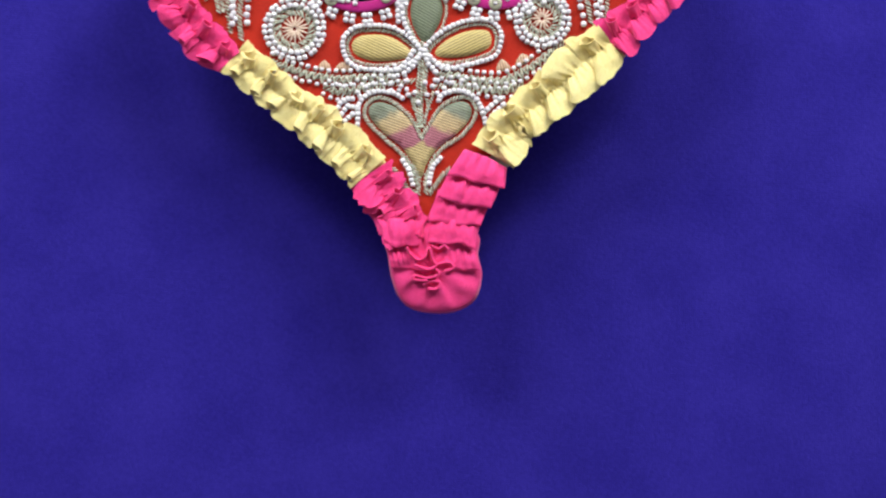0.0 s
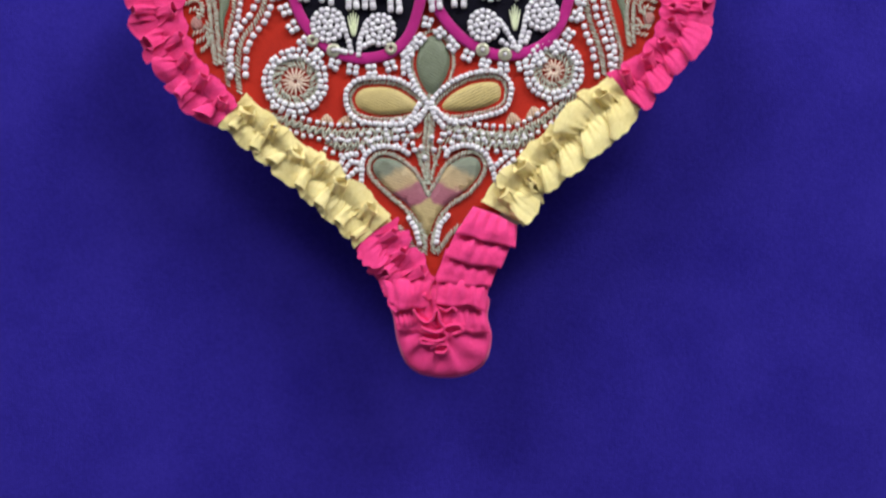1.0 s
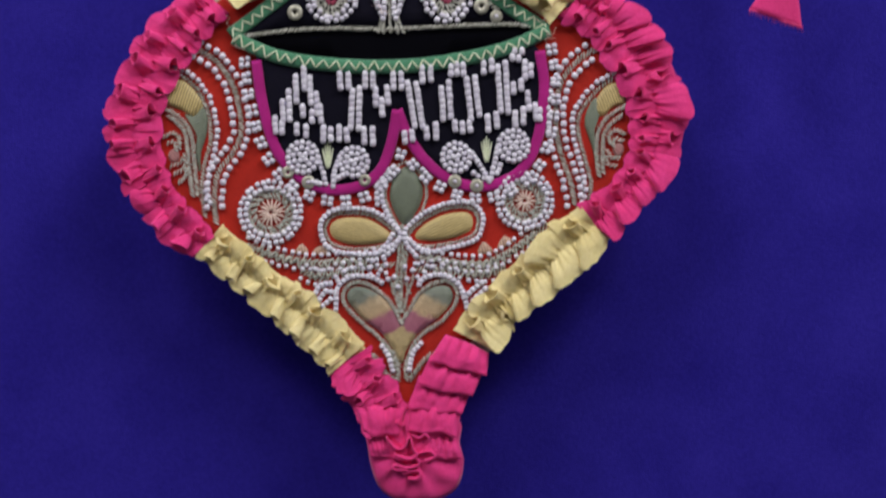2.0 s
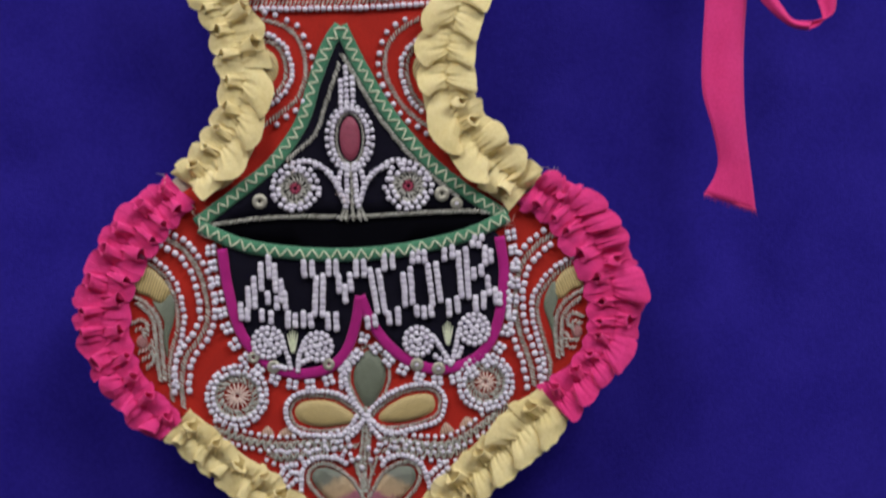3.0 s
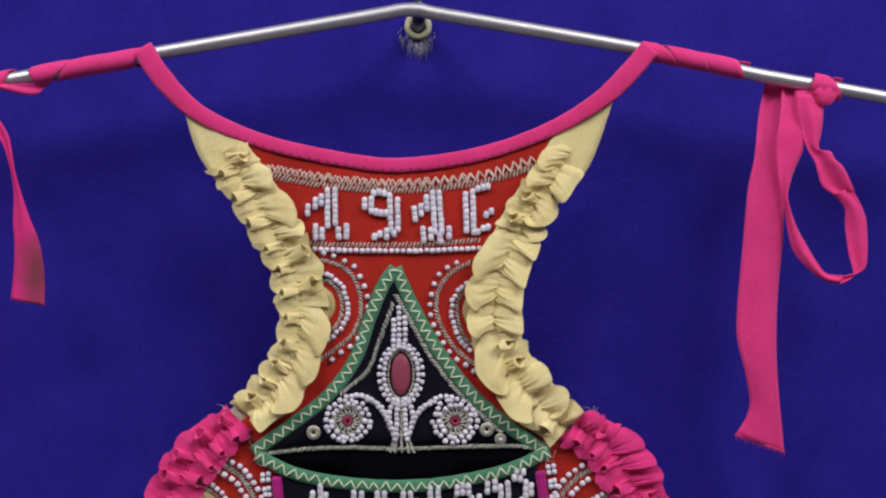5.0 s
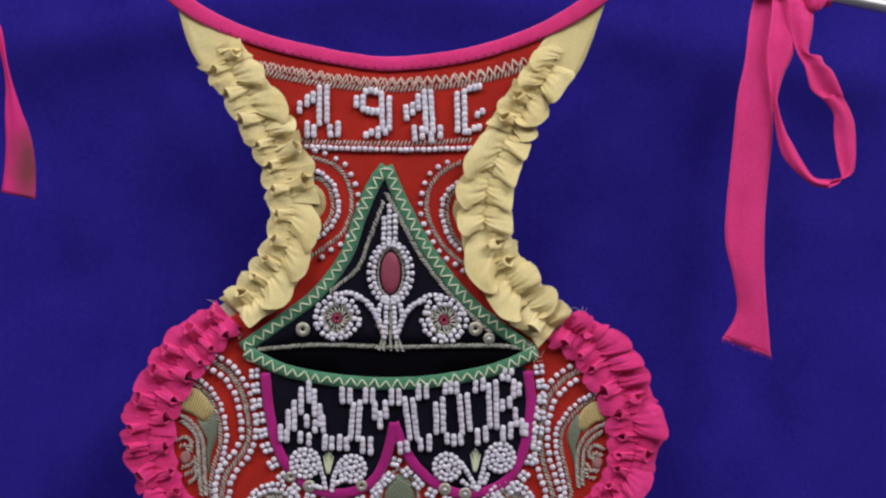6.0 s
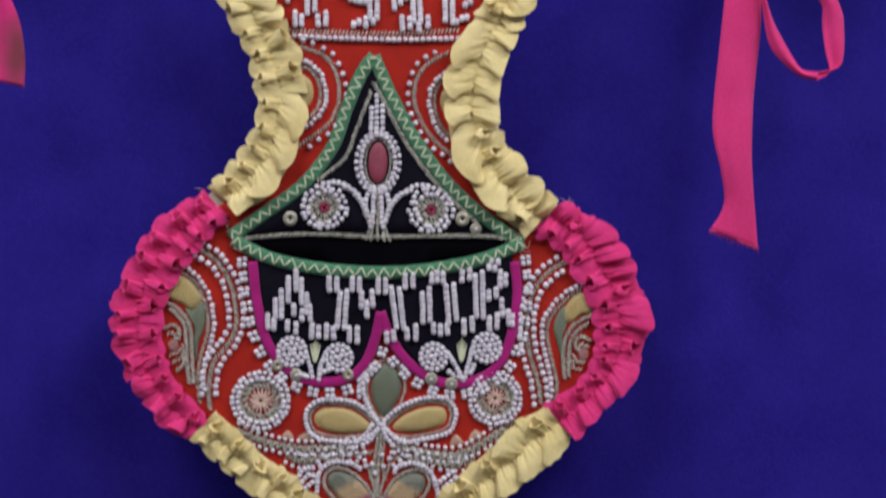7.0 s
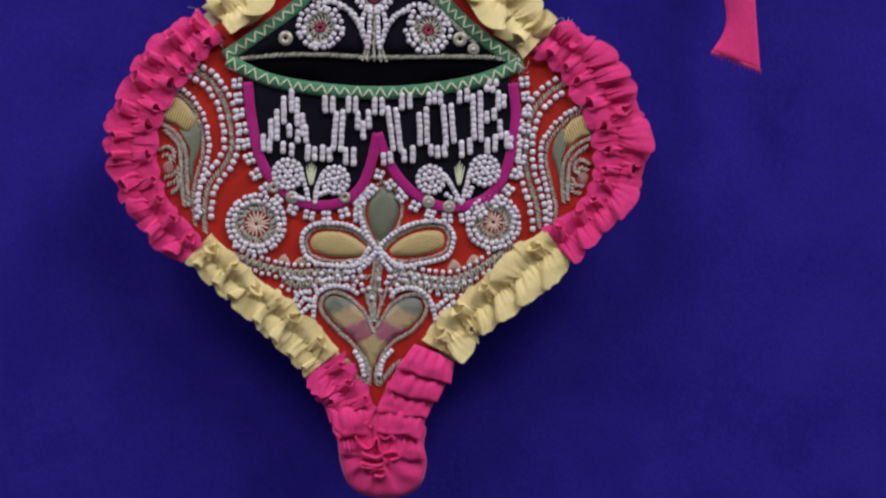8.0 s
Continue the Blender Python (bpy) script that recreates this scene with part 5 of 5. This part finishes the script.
for side, buff, sage, bands, scrolls, spot in (
        (-1, [(-85.5, -19.5), (-79.5, -16.6), (-74.5, -20.5), (-71.2, -26.0), (-75.0, -30.5), (-79.5, -28.0), (-86.0, -25.0)],
         [(-78.5, -29.3), (-75.0, -30.2), (-71.2, -26.4), (-69.6, -31.5), (-70.3, -38.0), (-72.3, -44.0), (-73.0, -52.0), (-74.4, -45.0), (-74.0, -38.0), (-76.0, -33.0)],
         [[(-86.5, -26.8), (-81.0, -30.0), (-77.2, -34.2), (-75.4, -39.5), (-75.0, -46.0), (-74.5, -53.0), (-74.0, -60.0)], [(-84.0, -30.2), (-80.0, -33.6), (-77.8, -38.0), (-77.2, -45.0), (-76.6, -53.0), (-75.8, -60.0)]],
         [[(-86.0, -38.0), (-82.5, -36.6), (-80.2, -38.8), (-80.4, -42.0)], [(-84.5, -40.5), (-82.0, -40.0), (-81.6, -43.0)], [(-83.5, -49.0), (-80.3, -47.8), (-78.6, -45.2)], [(-82.4, -52.0), (-79.5, -50.5), (-78.2, -47.5)], [(-80.8, -55.0), (-78.6, -53.4), (-77.8, -50.5)]],
         (-82.6, -45.2)),
        (1, [(88.5, -20.2), (82.0, -20.6), (77.8, -25.4), (76.6, -30.6), (79.8, -32.4), (84.0, -29.0), (89.0, -27.0)],
         [(77.4, -25.0), (74.0, -29.5), (72.8, -35.0), (74.4, -40.5), (76.0, -46.0), (77.0, -52.5), (77.4, -46.0), (76.6, -40.0), (76.8, -35.5), (78.6, -32.0)],
         [[(89.0, -28.6), (83.4, -31.4), (79.4, -35.4), (77.4, -40.5), (77.2, -47.0), (78.0, -55.0)], [(87.0, -32.4), (82.6, -35.6), (80.0, -40.0), (79.4, -47.0), (79.6, -54.0)]],
         [[(88.0, -39.5), (84.4, -37.8), (82.0, -40.2), (82.4, -43.0)], [(87.0, -42.0), (84.2, -41.2), (83.6, -44.0)], [(85.6, -48.6), (82.6, -48.0), (81.2, -45.5)], [(84.4, -51.4), (81.8, -50.8), (80.8, -48.0)]],
         (85.6, -45.2))):
    pad("paisley", buff, satin("buff_paisley_satin", BUFF, 20 * side), pouch, 1.1, 0.3, "buff satin-stitched paisley head")
    pad("paisley_edge_band", sage, satin("sage_paisley_satin", SAGE, 68 * side), pouch, 0.9, 0.25, "sage satin-stitched band beside the paisley")
    pad("paisley_spot", oval(spot[0], spot[1], 2.2, 2.6), satin("rose_paisley_satin", [(0.0, (0.5, 0.22, 0.2)), (1.0, (0.6, 0.3, 0.26))], 40), pouch, 0.6, 0.3, "small dull rose stitched spot")
    h = Heap()
    for line in bands:
        cord_along(h, line, 2.5, 1.0, rise=0.95)
    h.part("scroll_cord", GOLD, pouch, "grey-gold cord band round the paisley", "stuff")
    h = Heap()
    for line in scrolls:
        cord_along(h, line, 2.3, 0.9, rise=0.9)
    h.part("scroll_cord", GOLD, pouch, "small grey-gold cord scrolls", "stuff")

# small groups of beads outside the magenta tape
h = Heap()
ring = resample(U_LEFT + U_RIGHT[1:], 37)
t = np.gradient(ring, axis=0)
t /= np.linalg.norm(t, axis=1)[:, None]
for i in range(37):
    if 15 < i < 21:
        continue
    o = np.array([t[i][1], -t[i][0]])
    for du in (-1.1, 1.1):
        for dv in (3.3, 5.4):
            x, z = ring[i] + t[i] * (du + rng.uniform(-.25, .25)) + o * (dv + rng.uniform(-.2, .4))
            h.add(SEED, lie(x, z, 0.95, o[0], o[1], 1.16, 1.16, 1.2))
h.part("bead_picot", BEAD, pouch, "small groups of white beads round the pocket", "stuff")

# ---- spray of leaves and heart ----
sage_leaf = pad("leaf", [(4.4, -50.5), (8.6, -53.2), (11.0, -59.2), (9.2, -66.2), (3.8, -72.8), (-0.5, -66.8), (-1.7, -60.3), (0.3, -53.8)], satin("sage_satin", SAGE, 60), pouch, 1.4, 0.3, "sage green satin-stitched leaf")
buff_left = pad("leaf", [(-24.6, -73.2), (-21.2, -69.9), (-12.0, -69.7), (-5.0, -72.9), (-0.8, -77.5), (-7.2, -79.4), (-16.4, -79.6), (-22.9, -77.3)], satin("buff_satin", BUFF, 65), pouch, 1.3, 0.3, "buff satin-stitched leaf edged with beads")
buff_right = pad("leaf", [(7.6, -76.9), (11.2, -72.6), (19.2, -68.8), (27.3, -68.2), (29.7, -71.0), (28.4, -75.2), (20.5, -78.1), (11.3, -78.7)], satin("buff_satin", BUFF, -65), pouch, 1.3, 0.3, "buff satin-stitched leaf edged with beads")
for ob, inner, outer in ((sage_leaf, [(4.3, -48.9), (9.9, -52.7), (12.4, -59.6), (10.2, -67.5), (3.8, -74.6), (-1.6, -67.7), (-3.3, -60.3), (-1.1, -52.9)], None),
                         (buff_left, [(-26.2, -72.7), (-22.1, -68.3), (-11.5, -68.1), (-4.1, -71.5), (0.9, -77.9), (-6.7, -80.8), (-16.9, -81.2), (-24.3, -78.8)], [(-28.1, -72.3), (-23.1, -66.7), (-11.1, -66.3), (-2.7, -70.5), (2.0, -77.0), (-5.8, -82.7), (-17.3, -83.1), (-25.7, -80.2)]),
                         (buff_right, [(4.8, -77.4), (10.2, -71.3), (18.7, -66.9), (27.8, -66.3), (31.5, -70.0), (29.8, -76.5), (21.0, -79.7), (10.9, -80.6)], [(3.8, -76.0), (9.3, -69.4), (18.5, -65.1), (28.7, -64.5), (33.4, -69.5), (31.2, -77.9), (21.5, -81.3), (11.4, -82.4)])):
    h = Heap()
    cord_along(h, inner, 1.9, 1.05, True)
    h.part("cord_edge", GOLD, ob, "grey-gold couched edge", "stuff")
    if outer:
        h = Heap()
        beads_along(h, outer, 1.9, 1.0, True, across=True)
        h.part("bead_edge", BEAD, ob, "edge of white beads", "stuff")
h = Heap()
for line in ([(-0.2, -50.6), (-3.8, -56.2), (-4.7, -62.2), (-2.8, -68.0), (0.1, -72.8)], [(-2.3, -51.5), (-6.1, -57.6), (-6.5, -64.6)], [(-1.6, -55.2), (-4.8, -57.6)], [(10.9, -51.8), (13.7, -55.0)], [(2.9, -76.0), (4.8, -80.6), (7.7, -84.3)], [(1.1, -78.8), (-1.2, -82.1), (-4.4, -84.5)], [(5.7, -78.3), (9.0, -82.0), (12.3, -83.3)], [(-0.8, -76.1), (-3.5, -80.3), (-7.2, -83.2)]):
    beads_along(h, line, 2.0, 1.0)
h.part("bead_sprays", BEAD, pouch, "rows of white beads beside the leaves", "stuff")
h = Heap()
for line in ([(2.9, -72.8), (2.8, -83.0), (2.2, -92.3), (2.0, -105.2)], [(1.5, -74.2), (1.4, -83.5), (0.4, -91.9), (-0.9, -98.4)], [(4.3, -74.1), (4.2, -83.4), (3.6, -91.8), (5.1, -98.4)], [(-2.4, -92.4), (0.0, -99.4), (1.3, -105.4)], [(6.9, -92.3), (4.2, -99.3), (2.9, -105.4)], [(1.1, -92.4), (1.5, -104.0)]):
    cord_along(h, line, 2.0, 1.0, rise=0.6)
h.part("stem_cord", GOLD, pouch, "grey-gold cord stem", "stuff")
HEART = [(1.9, -109.7), (-1.3, -104.0), (-5.5, -99.7), (-10.0, -96.7), (-15.5, -95.7), (-18.5, -98.2), (-17.7, -102.0), (-12.4, -108.0), (-6.1, -113.1), (-1.6, -119.5), (1.5, -125.5), (3.9, -119.6), (8.6, -113.4), (15.5, -108.4), (20.6, -103.1), (21.6, -98.8), (19.1, -95.9), (13.6, -96.6), (8.4, -100.3), (5.0, -104.9)]
lo, hi = ([(1.7, -121.3)][0][1] + 178) / 1000, ([(2.2, -96.0)][0][1] + 178) / 1000
BANDS = [(0.0, (0.6, 0.45, 0.2)), (0.36, (0.62, 0.47, 0.22)), (0.40, (0.45, 0.13, 0.19)), (0.62, (0.47, 0.15, 0.2)), (0.68, (0.64, 0.45, 0.24)), (0.85, (0.6, 0.45, 0.25)), (0.92, (0.25, 0.27, 0.2)), (1.0, (0.22, 0.25, 0.18))]
heart = sheet("heart", [tuple(p) for p in resample(HEART, 70, True)], satin("heart_satin", BANDS, 70, lo, hi + 0.007, 0.45), pouch, back=0.5, grid=3, label="satin-stitched heart banded sage, buff and rose", lift=0.7)
h = Heap()
cord_along(h, [(1.9, -109.7), (-1.3, -103.1), (-5.4, -98.4), (-10.0, -95.2), (-15.9, -94.1), (-19.9, -97.8), (-19.0, -102.8), (-13.6, -108.8), (-7.8, -114.0), (-2.9, -119.5), (-0.5, -127.6)], 2.4, 1.0, rise=0.8)
cord_along(h, [(1.9, -109.7), (5.4, -104.1), (8.5, -99.1), (13.6, -95.4), (19.9, -94.2), (23.3, -98.5), (21.9, -103.9), (16.7, -109.7), (10.7, -113.4), (6.0, -118.8), (3.3, -127.7)], 2.4, 1.0, rise=0.8)
h.part("cord_edge", GOLD, heart, "grey-gold couched edge", "stuff")
h = Heap()
for line in ([(-22.8, -104.0), (-22.5, -97.7), (-20.1, -93.6), (-15.0, -91.5), (-9.1, -92.1), (-5.4, -94.2)], [(27.0, -104.4), (25.0, -97.6), (22.1, -93.8), (17.0, -91.6), (11.9, -92.4), (9.4, -94.0)], [(-30.2, -97.6), (-28.5, -94.7), (-24.7, -94.3)], [(-29.0, -100.1), (-26.5, -97.2), (-22.7, -97.7)], [(-27.8, -102.7), (-24.8, -100.2)], [(32.6, -94.8), (29.6, -97.3), (26.2, -100.6)], [(33.9, -97.4), (30.4, -100.3), (27.8, -103.6)],
             [(-5.4, -118.6), (-2.9, -122.9), (-1.8, -128.0)], [(9.0, -117.6), (6.0, -121.4), (4.6, -127.3)]):
    beads_along(h, line, 1.95, 1.05, across=True)
for x, z in [(-0.5, -92.2), (-3.0, -93.0), (4.3, -93.1), (0.9, -96.0), (8.9, -95.3), (-9.9, -88.7), (-16.6, -88.6), (-13.2, -87.4), (13.7, -88.6), (17.9, -87.8), (-22.6, -91.8), (-19.4, -89.8), (-5.7, -89.6), (-8.6, -85.8), (6.5, -89.8), (11.1, -90.7), (23.0, -89.6), (-3.6, -87.5), (3.6, -88.5)]:
    h.add(SEED, lie(x, z, 0.9, rng.uniform(-1, 1), rng.uniform(-1, 1), 1.1, 1.1, 1.1))
h.part("bead_edge", BEAD, heart, "white beads round the heart", "stuff")
h = Heap()
for line in ([(-9.7, -121.5), (-7.2, -123.7), (-4.3, -128.8), (-1.0, -131.0)], [(16.1, -121.5), (11.9, -122.7), (8.4, -126.5), (4.9, -131.1)], [(-2.0, -120.4), (0.4, -125.5), (0.3, -131.0)], [(6.4, -119.3), (3.8, -124.7), (3.3, -131.0)]):
    cord_along(h, line, 3.0, 1.0, rise=0.6)
h.part("foot_cord", GOLD, heart, "grey-gold cord scrolls", "stuff")
garland("lower_swag", [(-56.1, -79.2), (-48.7, -82.4), (-39.5, -85.0), (-30.2, -86.3), (-21.0, -86.1), (-11.7, -85.5), (-3.4, -83.6)], "grey-gold swag edged with beads", 3.9, 2.9, 2.9, both=True, size=0.86)
garland("lower_swag", [(9.1, -84.8), (17.4, -86.1), (26.7, -87.8), (34.6, -87.7), (42.9, -83.8), (50.3, -78.6), (57.6, -74.0)], "grey-gold swag edged with beads", 3.9, 2.9, 2.9, both=True, size=0.86)
garland("lower_swag", [(-34.8, -89.6), (-27.8, -92.3), (-18.6, -88.9), (-9.4, -88.3), (-1.1, -87.7)], "grey-gold swag edged with beads", 3.6, 2.8, 3.2, both=True, size=0.86)
garland("lower_swag", [(7.8, -89.9), (16.1, -88.9), (25.4, -90.6), (34.7, -91.9), (41.6, -89.4)], "grey-gold swag edged with beads", 3.6, 2.8, 3.2, both=True, size=0.86)
h = Heap()
for line in ([(-52.0, -80.9), (-39.5, -85.2), (-30.2, -86.8), (-21.0, -86.6), (-9.0, -85.6)], [(12.0, -85.4), (26.7, -88.0), (34.6, -88.0), (42.9, -84.2), (54.0, -76.4)], [(-33.0, -91.6), (-24.0, -90.6), (-12.0, -90.0)], [(14.0, -90.8), (27.0, -91.6), (38.0, -91.4)]):
    zigzag(h, line, 2.1, 2.7, rise=1.0, r=0.42)
h.part("swag_coil", GOLD, pouch, "coils of grey-gold cord over the swags", "stuff")
for points in ([(-38.1, -82.7), (-35.4, -78.9), (-32.6, -82.6)], [(-31.6, -83.0), (-28.0, -79.7), (-24.2, -83.4)], [(31.3, -84.0), (33.6, -79.3), (37.4, -83.4)], [(38.7, -82.5), (41.4, -77.3), (45.2, -80.0)]):
    pad("petal", points, satin("pale_petal", [(0.0, (0.66, 0.42, 0.28)), (1.0, (0.72, 0.5, 0.34))], 10), pouch, 0.4, 0.2, "small pale peach stitched point", n=18, rings=3)

# ---- stray threads at the pocket's corners and the ribbon joins ----
h = Heap()
for x, z in [(58.9, -1.5), (-58.2, -3.7), (-71.4, 16.6), (76.5, 17.2), (-22.4, 20.7), (-3.9, 8.3), (57.2, 3.5), (-60.6, 3.5)]:
    for k in range(3):
        a, ln = rng.uniform(0, 6.28), rng.uniform(2.0, 5.0)
        b = a + rng.uniform(-.9, .9)
        h.tube([at(x + rng.uniform(-1, 1), z + rng.uniform(-1, 1), 2.4), at(x + ln * .5 * math.cos(a), z + ln * .5 * math.sin(a), 3.4), at(x + ln * math.cos(b), z + ln * math.sin(b), 2.6)], [0.09, 0.09, 0.05], 4)
h.part("loose_threads", PALE, pouch, "fine pale stray threads", "stuff")
